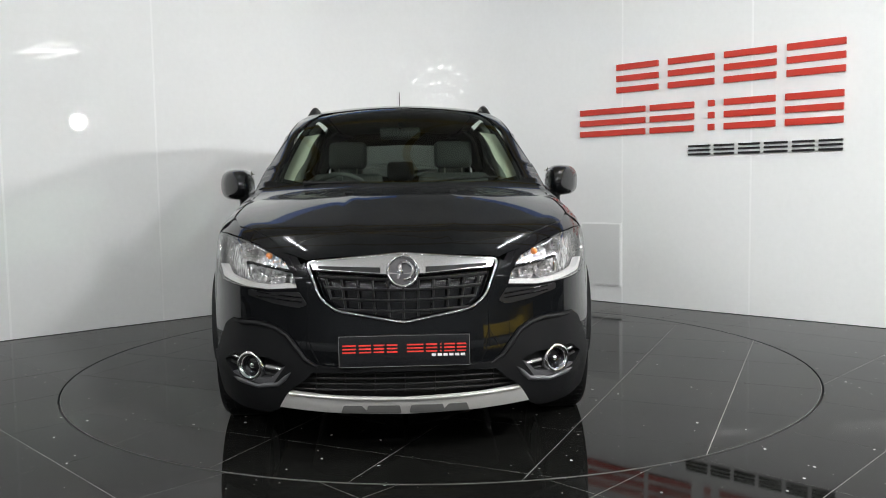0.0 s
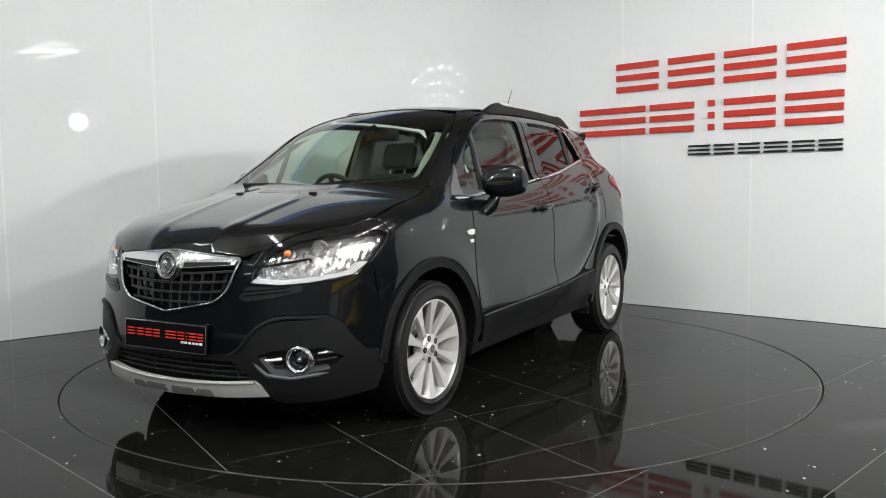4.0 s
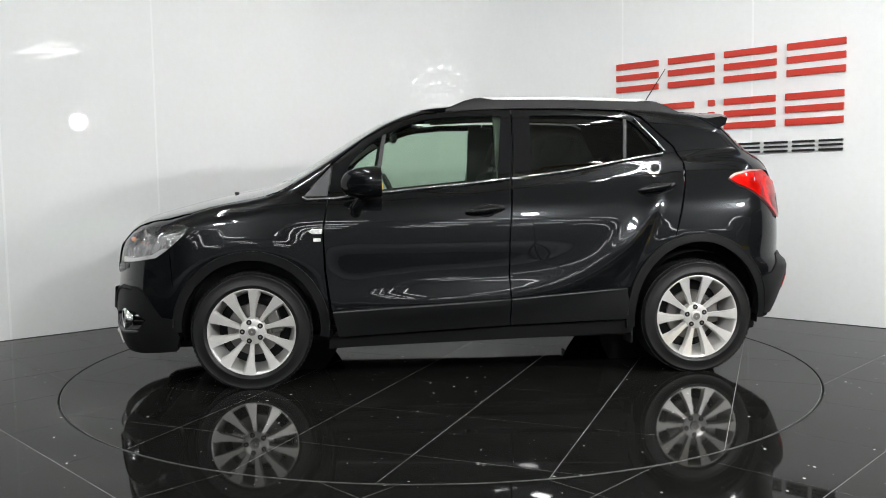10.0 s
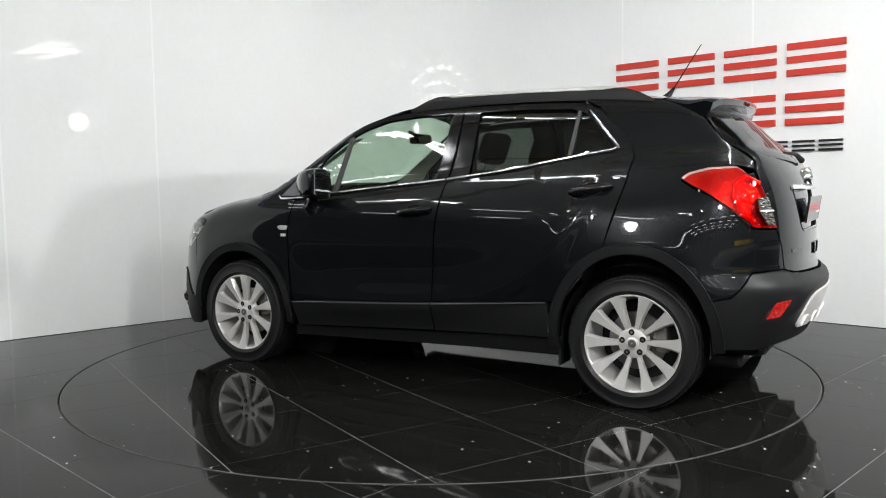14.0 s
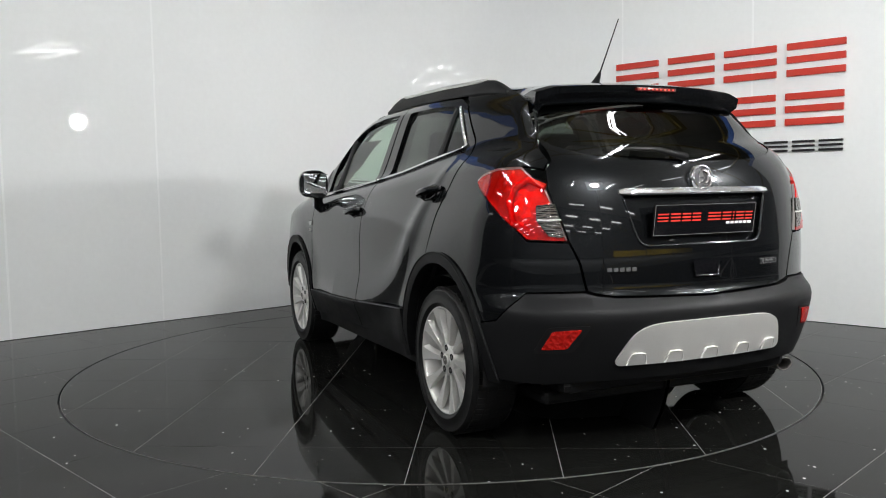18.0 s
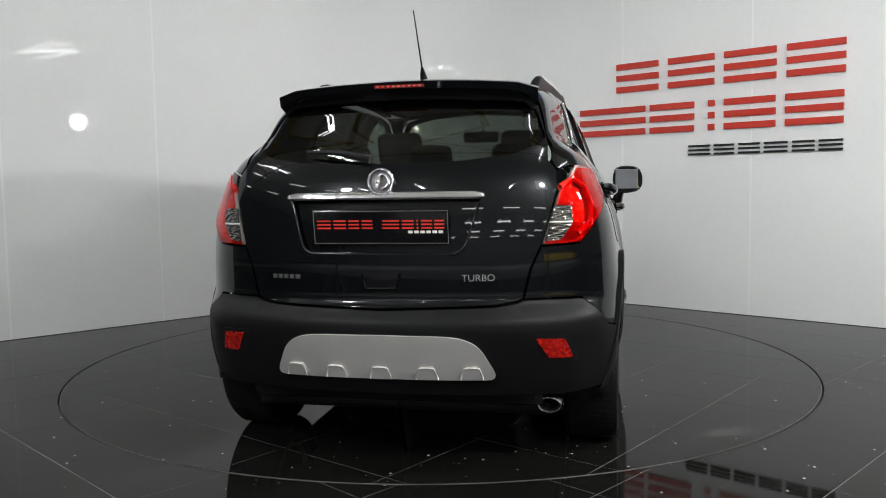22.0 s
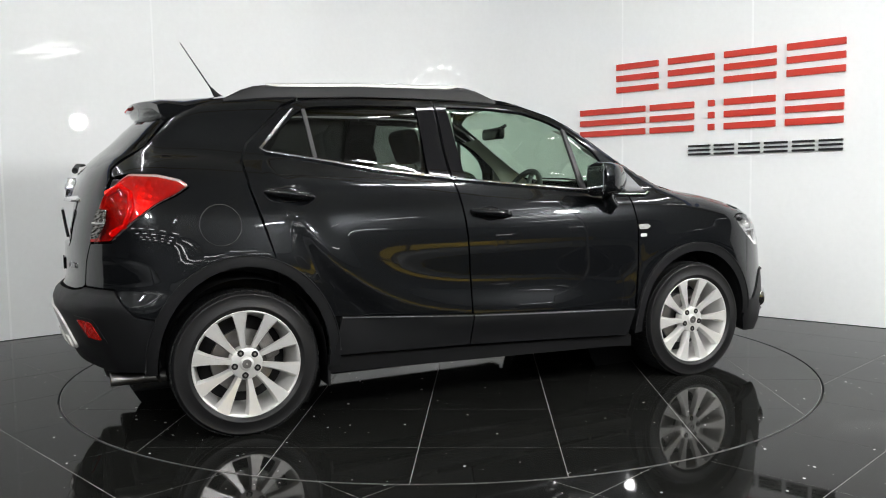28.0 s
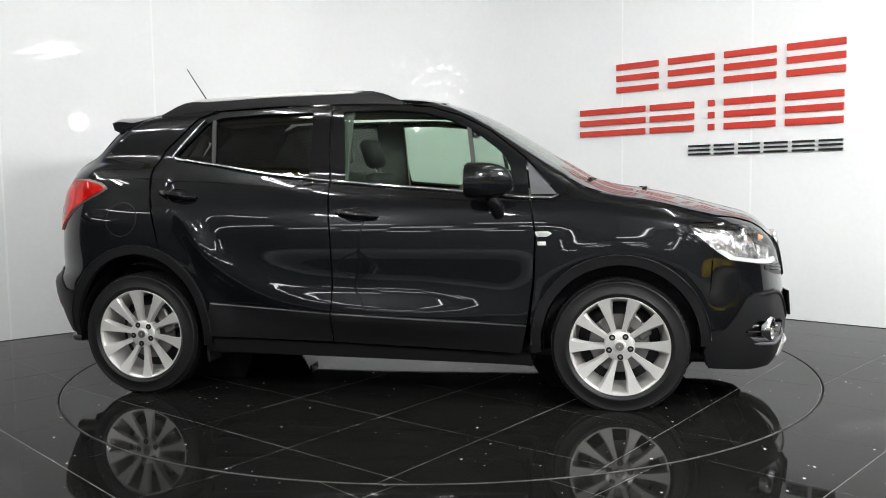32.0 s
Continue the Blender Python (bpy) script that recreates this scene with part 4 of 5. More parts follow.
    for g in (1, -1):
        pocket = trail("r", "b", [(.585, .452), (.725, .448), (.69, .556), (.535, .563)])
        panel("reflector_pocket", "b", [(u * g, v) for u, v in pocket], DARK, rb, off=.008, depth=.002, gap=0, soft=.02)
        fr = trail("r", "b", [(.612, .468), (.70, .464), (.672, .54), (.568, .547)])
        panel("rear_reflector", "b", [(u * g, v) for u, v in fr], RED_PRISM, rb, off=.012, depth=.012, gap=0, label="red rear reflector", soft=.01)


def inner_shell():
    """Dark structure behind the panels: liners, floor pan, bulkheads."""
    both("wheel_liner", "s", arc(FW, .50, 0, 360, 40)[:-1], DARK, off=-.36, depth=0, gap=0, step=.08)
    both("wheel_liner", "s", arc(RW, .50, 0, 360, 40)[:-1], DARK, off=-.36, depth=0, gap=0, step=.08)
    for cx in (FW, RW):
        for g in (1, -1):
            prof = [(.372, g * .85), (.385, g * .60)]
            vs, fs = lathe(prof, 40, "y")
            vs = [(x + cx, y, z + AXLE) for x, y, z in vs]
            fs = [t for t in fs if sum(vs[i][2] for i in t) / 4 > .27]
            mesh_object("wheel_liner", vs, fs, DARK, car, smooth=True)
    bm = bmesh.new()
    box(bm, -1.75, 1.85, -.62, .62, .20, .26, .02)
    box(bm, -.88, .86, -.80, .80, .22, .30, .02)
    part("floor_pan", bm, DARK, car)
    bm = bmesh.new()
    box(bm, .80, 1.75, -.60, .60, .26, .88, .04)
    part("engine_bay", bm, DARK, car)
    bm = bmesh.new()
    box(bm, -1.86, -1.05, -.60, .60, .26, .98, .04)
    part("boot_lining", bm, DARK, car)
    # door inner cards
    both("door_card", "s", [(.80, .34), (.80, 1.04), (-.10, 1.10), (-.95, 1.21), (-1.12, 1.21), (-1.12, .80), (-.85, .45)], DASH, off=-.075, depth=.02, gap=0, step=.08)


def cabin():
    head = [(.22, 0), (.20, .42), (-.2, .47), (-.9, .47), (-1.30, .44), (-1.33, 0)]
    panel("headlining", "t", head + [(u, -v) for u, v in reversed(head) if v], LINING, car, off=-.035, depth=0, gap=0, step=.08, label="grey roof lining")
    ws = trail("t", "s", [(1.03, .63), (.9, .61), (.7, .57), (.57, .53)], -.03)
    both("pillar_lining", "s", ws + [(.53, 1.40), (.62, 1.35), (.80, 1.22), (.93, 1.09)], TRIM, off=-.04, depth=0, gap=0, step=.05)
    both("pillar_lining", "s", [(-.13, 1.10), (-.13, 1.53), (-.30, 1.53), (-.34, 1.12)], LINING, off=-.035, depth=.03, gap=0, step=.06)
    both("pillar_lining", "s", [(-1.12, 1.24), (-.95, 1.53), (-1.30, 1.52), (-1.5, 1.38), (-1.55, 1.22)], DASH, off=-.04, depth=.02, gap=0, step=.06)
    bm = bmesh.new()
    box(bm, .60, 1.10, -.66, .66, .72, 1.035, .07, seg=3)
    box(bm, .52, .75, .14, .58, .90, 1.09, .05, seg=3)
    box(bm, .55, .80, -.14, .14, .70, 1.05, .04, seg=3)
    part("dashboard", bm, DASH, car, smooth=True)
    # steering wheel on the right-hand side
    m = Matrix.Translation((.42, -.36, 1.02)) @ Matrix.Rotation(radians(-65), 4, "Y")
    prof = [(.185 + .016 * math.cos(a), .016 * math.sin(a)) for a in np.linspace(0, 2 * math.pi, 11)[:-1]]
    vs, fs = lathe(prof, 36, "z", closed=True)
    wheel = mesh_object("steering_wheel", [m @ Vector(v) for v in vs], fs, DASH, car, "black steering wheel", True)
    bm = bmesh.new()
    box(bm, -.07, .07, -.06, .06, -.03, .02, .02, m)
    box(bm, -.18, .18, -.018, .018, -.02, 0, .006, m)
    box(bm, -.02, .02, -.18, 0, -.02, 0, .006, m)
    part("steering_hub", bm, DASH, wheel)
    # seats
    for y in (-.36, .36):
        seat(-.02, y, .26)
    for y in (-.40, 0, .40):
        seat(-.86, y, .20, rear=True)
    # interior mirror
    bm = bmesh.new()
    box(bm, .42, .46, -.12, .12, 1.39, 1.46, .015, seg=3)
    im = part("interior_mirror", bm, GLOSSBLACK, car, smooth=True)
    mesh_object("mirror_stem", *tube([(.46, 0, 1.44), (.53, 0, 1.48)], .012), GLOSSBLACK, im)


def seat(x, y, w, rear=False):
    bm = bmesh.new()
    if not rear:
        box(bm, x - .02, x + .50, y - w, y + w, .52, .68, .06, seg=3)
    else:
        box(bm, x - .0, x + .44, y - w, y + w, .52, .68, .05, seg=3)
    base = part("seat", bm, SEAT, car, smooth=True)
    lean = Matrix.Translation((x, y, .62)) @ Matrix.Rotation(radians(-20), 4, "Y")
    bm = bmesh.new()
    box(bm, -.09, .03, -w * (.92 if not rear else 1), w * (.92 if not rear else 1), -.02, .62 if not rear else .56, .045, lean, 3)
    part("backrest", bm, SEAT, base, smooth=True)
    bm = bmesh.new()
    z0 = .66 if not rear else .58
    hw = .105 if rear else .13
    box(bm, -.06, .03, -hw, hw, z0, z0 + (.15 if rear else .19), .04, lean, 3)
    part("headrest", bm, SEAT, base, smooth=True)
    for d in (-.06, .06):
        mesh_object("headrest_post", *tube([lean @ Vector((-.02, d, z0 - .08)), lean @ Vector((-.02, d, z0 + .04))], .006, 6), STEEL, base)


def wheel():
    """One road wheel, its axle along y, outer face at +y."""
    w = new("wheel")
    R, r = .331, .236
    prof = [(r, -.095), (r + .012, -.105), (r + .05, -.112), (r + .085, -.106), (R - .006, -.088), (R, -.07), (R + .001, 0), (R, .07), (R - .006, .088), (r + .083, .1035), (r + .080, .1065), (r + .076, .1065), (r + .073, .1045), (r + .05, .112), (r + .030, .1115), (r + .027, .1135), (r + .022, .1130), (r + .019, .1095), (r + .012, .105), (r, .095)]
    mesh_object("tyre", *lathe(prof, 72), RUBBER, w, "black road tyre", True)
    # tread blocks
    vs, fs = [], []
    for i in range(70):
        a = 2 * math.pi * i / 70
        for y0, y1, k in ((-.086, -.046, .012), (-.040, -.004, -.012), (.004, .040, .012), (.046, .086, -.012)):
            n = len(vs)
            for rr in (R - .004, R + .0018):
                for da, y in ((-.034, y0), (.034, y0), (.034 + k, y1), (-.034 + k, y1)):
                    vs.append((rr * math.cos(a + da), y, rr * math.sin(a + da)))
            fs += [(n + 4, n + 5, n + 6, n + 7), (n, n + 1, n + 5, n + 4), (n + 1, n + 2, n + 6, n + 5), (n + 2, n + 3, n + 7, n + 6), (n + 3, n, n + 4, n + 7)]
    tagged(mesh_object("tread", vs, fs, RUBBER, w), kind="stuff")
    rim_prof = [(.200, -.09), (.215, -.02), (.222, .06), (.229, .088), (.236, .100), (.242, .102), (.243, .096), (.239, .088), (.232, .05)]
    mesh_object("rim", *lathe(rim_prof, 72), ALLOY, w, "ten-spoke silver alloy rim", True)
    mesh_object("rim_well", *lathe([(.226, .070), (.214, .03), (.206, -.02), (.200, -.085)], 64), ALLOY, w, "silver inner barrel", True)
    mesh_object("brake_shield", *lathe([(.0, -.04), (.17, -.042), (.202, -.06)], 48), DARK, w, "", True)
    for i in range(10):
        a = 2 * math.pi * i / 10
        c, s = math.cos(a), math.sin(a)
        bm = bmesh.new()
        stations = [(.060, .0125, .076, .028), (.09, .0130, .079, .030), (.13, .0165, .084, .030), (.18, .0245, .091, .026), (.215, .033, .096, .020), (.236, .040, .0985, .014)]
        rings = []
        for k, (d, wd, y, th) in enumerate(stations):
            tw = .05 * (d / .236) ** 2
            ring = []
            low = min(.010 + .06 * d, .024)
            for u, h in ((-.85, -th), (-1, -.004), (-.92, .0015), (.66, .0015), (.80, -.003), (1.10, -low), (1.02, -th - .004)):
                px, pz = d, u * wd + tw * .35
                ring.append(bm.verts.new((px * c - pz * s, y + h, px * s + pz * c)))
            rings.append(ring)
        for q0, q1 in zip(rings[:-1], rings[1:]):
            for k in range(7):
                bm.faces.new((q0[k], q0[(k + 1) % 7], q1[(k + 1) % 7], q1[k]))
        bm.faces.new(rings[0])
        bm.faces.new(list(reversed(rings[-1])))
        part("spoke", bm, ALLOY, w, smooth=True)
    mesh_object("hub", *lathe([(.0, .083), (.036, .083), (.066, .082), (.074, .077), (.076, .03)], 40), ALLOY, w, "", True)
    cap = mesh_object("hub_cap", *lathe([(.0, .0925), (.024, .092), (.031, .089), (.033, .080)], 32), SATIN, w, "round silver hub cap", True)
    mesh_object("cap_emblem", *lathe([(.004, .0934), (.011, .0936), (.019, .0932), (.0215, .0918)], 24), STEEL, cap)
    for i in range(5):
        a = 2 * math.pi * (i + .25) / 5
        x, z = .054 * math.cos(a), .054 * math.sin(a)
        # dark disc on the hub face, the shade of a bolt hole as colour
        vs, fs = lathe([(0, .0838), (.0125, .0838), (.0140, .0845), (.0150, .0835), (.0150, .075)], 18)
        bolt = mesh_object("bolt_hole", [(vx + x, vy, vz + z) for vx, vy, vz in vs], fs, DARK, w)
        vs, fs = lathe([(0, .0846), (.006, .0846), (.0072, .083)], 6)
        mesh_object("bolt", [(vx + x, vy, vz + z) for vx, vy, vz in vs], fs, STEEL, bolt)
    mesh_object("brake_disc", *lathe([(.06, .0), (.145, .0), (.148, -.012), (.06, -.012)], 40), DISC, w)
    bm = bmesh.new()
    box(bm, -.16, -.09, -.03, .03, -.06, .08, .012)
    part("brake_caliper", bm, STEEL, w)
    return w


def wheels():
    base = wheel()
    base.parent = car
    n = 0
    for cx in (FW, RW):
        for g in (1, -1):
            m = Matrix.Translation((cx, g * .761, .319 if cx > 0 else .328)) @ Matrix.Rotation(0 if g > 0 else math.pi, 4, "Z") @ Matrix.Rotation(radians((17, 40, 5, 28)[n]), 4, "Y")
            if n == 0:
                base.matrix_basis = m
            else:
                copy_thing(base, m)
            n += 1


def lamps():
    for g in (1, -1):
        out = [(u * g, v) for u, v in HEAD]
        lens = panel("headlight", "n", out, LENS, car, off=.001, depth=0, step=.025, label="clear headlight with chrome reflectors")
        panel("headlight_bowl", "n", shrunk(out, -.002), BOWL, lens, off=-.060, depth=-.055, gap=0, step=.03)
        panel("headlight_brow", "n", shrunk(out, -.05), GLOSSBLACK, lens, holes=[out], off=-.004, depth=0, gap=0, step=.03)
        inner = shrunk(out, .009)
        panel("headlight_surround", "n", out, GLOSSBLACK, lens, holes=[inner], off=-.020, depth=.02, gap=.001, step=.02)
        # reflector cups and bulbs
        for y, z, r in ((.525, .752, .032), (.605, .757, .037), (.68, .85, .030)):
            q = onto("n", trail("f", "n", [(y * g, z)]), -.028)[0]
            d = Vector((.9, .35 * g, .05)).normalized()
            m = Matrix.Translation(q) @ d.to_track_quat("Y", "Z").to_matrix().to_4x4()
            vs, fs = lathe([(.010, -.04), (.024, -.036), (r * .8, -.02), (r, 0), (r + .004, .001), (r + .005, -.01)], 30)
            mesh_object("reflector_cup", [m @ Vector(v) for v in vs], fs, BOWL, lens, "", True)
            vs, fs = lathe([(0, -.004), (.008, -.006), (.012, -.014), (.013, -.035)], 18)
            mesh_object("bulb_shield", [m @ Vector(v) for v in vs], fs, CHROME, lens, "", True)
        q = onto("n", trail("f", "n", [(.565 * g, .832)]), -.022)[0]
        vs, fs = lathe([(0, .012), (.010, .010), (.014, -.01)], 14, "x")
        mesh_object("indicator_bulb", [(vx + q[0], vy + q[1], vz + q[2]) for vx, vy, vz in ((h, c, t) for h, c, t in vs)], fs, AMBER, lens, "", True)
        q = onto("n", trail("f", "n", [(y * g, .772 + (y - .45) * .17) for y in np.linspace(.45, .655, 9)]), -.016)
        mesh_object("bowl_ledge", *tube(q, .0065, 6), GLOSSBLACK, lens, "black bar across the reflectors")
        low = trail("f", "n", [(.434, .709), (.56, .701), (.66, .709)]) + trail("s", "n", [(1.80, .737), (1.735, .785)]) + trail("s", "n", [(1.765, .787), (1.83, .750)]) + trail("f", "n", [(.655, .728), (.56, .720), (.47, .727), (.445, .723)])
        panel("headlight_base", "n", [(u * g, v) for u, v in low], BRIGHT_PAD, lens, off=-.013, depth=.03, gap=0, step=.02, label="pale silver lower bezel")
        wall_q = onto("n", trail("f", "n", [(.650 * g, .742), (.657 * g, .775), (.660 * g, .808)]), -.022)
        mesh_object("bowl_divider", *tube(wall_q, .0075, 6), CHROME, lens, "", True)
        # slot under the lamp
        slot = [(u * g, v) for u, v in trail("f", "n", [(.385, .645), (.42, .695), (.56, .69), (.64, .70), (.64, .675), (.52, .645), (.42, .63)])]
        panel("bumper_slot", "n", slot, GRILLE_BLACK, car, off=.004, depth=.01, gap=0, step=.03, soft=.01)
        for z0 in (.655, .672):
            q = onto("f", [(y * g, z0 + (y - .4) * .1) for y in np.linspace(.41, .60, 7)], .006)
            mesh_object("slot_fin", *tube(q, .0035, 6), GLOSSBLACK, car)
        # fog lamp
        q = onto("f", [(.632 * g, .383)], -.006)[0]
        d = Vector((.92, .38 * g, .0)).normalized()
        m = Matrix.Translation(q) @ d.to_track_quat("Y", "Z").to_matrix().to_4x4()
        vs, fs = lathe([(.037, -.02), (.040, .006), (.046, .019), (.055, .021), (.062, .012), (.064, -.02)], 36)
        fog = mesh_object("fog_light", [m @ Vector(v) for v in vs], fs, CHROME, car, "round fog light in chrome ring", True)
        vs, fs = lathe([(0, .002), (.02, .0), (.042, -.012)], 30)
        mesh_object("fog_lens", [m @ Vector(v) for v in vs], fs, GLOSSBLACK, fog, "", True)
        vs, fs = lathe([(0, .006), (.006, .005), (.010, .001)], 20)
        mesh_object("fog_bulb", [m @ Vector(v) for v in vs], fs, CHROME, fog, "", True)
        for y0, y1, z in ((.478, .572, .374), (.694, .745, .405)):
            q = onto("n", trail("f", "n", [(y * g, z + (y - y0) * .12) for y in np.linspace(y0, y1, 5)]), -.012)
            mesh_object("fog_fin", *tube(q, [.004, .007, .0085, .0085, .0085], 8), BRIGHT, fog)
            q = q + np.array([0, 0, -.03])
            mesh_object("fog_fin", *tube(q, .006, 8), DARK, fog)
        # tail lamp
        out = [(u * g, v) for u, v in TAIL_LAMP]
        tail = panel("tail_light", "b", out, RED_GLASS, car, off=.012, depth=.004, step=.025, label="large red wraparound tail light", soft=.012)
        panel("tail_reflector", "b", out, TAIL_BOWL, tail, off=-.014, depth=-.02, gap=.002, step=.025, soft=.012)
        clear = [(u * g, v) for u, v in trail("r", "b", [(.628, 1.035), (.69, 1.03), (.695, .97), (.655, .907), (.603, .902)])]
        panel("reversing_lens", "b", clear, CLEAR_BOWL, tail, off=.0135, depth=.008, gap=0, step=.02, soft=.008, label="clear reversing lens")
        q = onto("b", [(u * g, v) for u, v in trail("r", "b", [(.61, .972), (.65, .970), (.69, .972)])], .015)
        mesh_object("lens_divider", *tube(q, .004, 6), SATIN, tail)
        ring = trail("r", "b", [(.655, 1.10), (.70, 1.13), (.74, 1.10)]) + trail("s", "b", [(-1.73, 1.04), (-1.76, .96)]) + trail("r", "b", [(.72, .925)])
        q = onto("b", [(u * g, v) for u, v in ring], -.002)
        mesh_object("light_guide", *tube(q, .014, 8), RED_GLOW, tail, "", True)


def front_details():
    # grille: dark mesh in a chrome frame, a chrome bar and a round badge
    back = panel("grille", "n", trail("f", "n", half(GRILLE)), GLOSSBLACK, car, off=-.045, depth=.0, gap=-.004, step=.04, label="black grille in a chrome frame")
    for k in range(4):
        z = .615 + .042 * k
        w = .255 + .085 * min(1, (z - .60) / .14)
        q = onto("f", [(y, z + .012 * (abs(y) / .3) ** 2) for y in np.linspace(-w, w, 17)], -.014)
        mesh_object("grille_bar", *tube(q, .0062, 6), GRILLE_BLACK, back)
    for k in range(-5, 6):
        y = .062 * k
        lo = .582 + .05 * abs(y) / .3 + (.03 if abs(y) > .27 else 0)
        q = onto("f", [(y * (.93 + .07 * i / 4), lo + (.745 - lo) * i / 4) for i in range(5)], -.018)
        mesh_object("grille_rib", *tube(q, .0052, 6), GRILLE_BLACK, back)
    loop = half(GRILLE)
    loop = resample(softened(loop, .025), .03)
    q = onto("n", trail("f", "n", loop), .006)
    q = np.vstack([q, q[:2]])
    mesh_object("grille_frame", *tube(q, .007, 8), CHROME, back, "chrome grille frame", True)
    panel("chrome_bar", "f", [(.06, .765), (.36, .786), (.375, .812), (.06, .838), (-.06, .838), (-.375, .812), (-.36, .786), (-.06, .765)], BRIGHT, back, off=.012, depth=.03, gap=0, step=.02, label="wide chrome grille bar")
    panel("bar_slot", "f", [(.09, .770), (.34, .788), (.34, .799), (.09, .791)], DARK, back, off=.0145, depth=.004, gap=0, step=.03)
    panel("bar_slot", "f", [(-.09, .770), (-.34, .788), (-.34, .799), (-.09, .791)], DARK, back, off=.0145, depth=.004, gap=0, step=.03)
    badge((2.128, 0, .775), (1, 0, .12), back)
    plate((2.168, 0, .462), 1, car)
    # wipers
    for a, b, c in (((1.13, -.50, 1.135), (1.16, -.20, 1.135), (1.19, .12, 1.118)), ((1.20, -.02, 1.115), (1.13, .28, 1.145), (1.06, .52, 1.155))):
        mesh_object("wiper", *tube([a, b, c], [.010, .007, .005], 6), DARK, car)
    # washer jets
    for y in (-.25, .25):
        q = onto("t", [(1.42, y)])[0]
        bm = bmesh.new()
        box(bm, -.012, .012, -.02, .02, -.004, .008, .004, Matrix.Translation(q))
        part("washer_jet", bm, DARK, car)


def badge(at, way, parent, k=1.0):
    """A round chrome badge, its emblem left as a plain raised shape."""
    m = Matrix.Translation(at) @ Vector(way).to_track_quat("Y", "Z").to_matrix().to_4x4() @ Matrix.Diagonal((k, 1, k, 1))
    vs, fs = lathe([(.050, -.02), (.054, .014), (.060, .018), (.066, .014), (.068, -.02)], 40)
    ob = mesh_object("badge", [m @ Vector(v) for v in vs], fs, CHROME, parent, "round chrome badge", True)
    vs, fs = lathe([(0, .004), (.052, .002)], 32)
    mesh_object("badge_back", [m @ Vector(v) for v in vs], fs, DARK_SATIN, ob, "dark badge ground", True)
    curl = [(.034 * math.cos(radians(t)) - .006, .009, .034 * math.sin(radians(t))) for t in range(60, 300, 24)]
    mesh_object("badge_emblem", *tube([m @ Vector(v) for v in curl], [.004] + [.0085] * (len(curl) - 2) + [.005], 8), CHROME, ob, "", True)
    stem = [(.004, .009, .036), (.014, .011, .016), (.010, .012, -.006), (.020, .010, -.030)]
    mesh_object("badge_emblem", *tube([m @ Vector(v) for v in stem], [.006, .013, .014, .007], 8), CHROME, ob, "", True)


def plate(at, way, parent):
    """A show plate: black board, pale edge line, red and white bars for its lettering."""
    x, y, z = at
    bm = bmesh.new()
    box(bm, -.006, .006, -.262, .262, -.066, .066, .004)
    board = part("show_plate", bm, GLOSSBLACK, parent, "black show plate with plain red bars")
    m = Matrix.Translation(at) @ Matrix.Rotation(0 if way > 0 else math.pi, 4, "Z") @ Matrix.Rotation(radians(-4 if way > 0 else 8), 4, "Y")
    board.matrix_basis = m
    for y0, y1, z0, z1 in ((-.258, .258, .060, .0615), (-.258, .258, -.0615, -.060), (-.2595, -.258, -.0615, .0615), (.258, .2595, -.0615, .0615)):
        bm = bmesh.new()
        box(bm, .0062, .0072, y0, y1, z0, z1)
        part("plate_line", bm, PLATE_LINE, board)
    marks = [(-.245, -.192), (-.180, -.132), (-.122, -.080), (-.070, -.028), (.010, .075), (.085, .130), (.141, .147), (.158, .200), (.208, .245)]
    for a, b in marks:
        for k in range(3):
            bm = bmesh.new()
            box(bm, .0062, .0072, a, b, -.006 + .0135 * k, -.006 + .0135 * k + .0058)
            part("plate_bar", bm, PLATE_RED, board)
    for k in range(6):
        a = .108 + .023 * k
        bm = bmesh.new()
        box(bm, .0062, .0072, a, a + .017, -.023, -.013)
        part("plate_bar", bm, PLATE_WHITE, board)


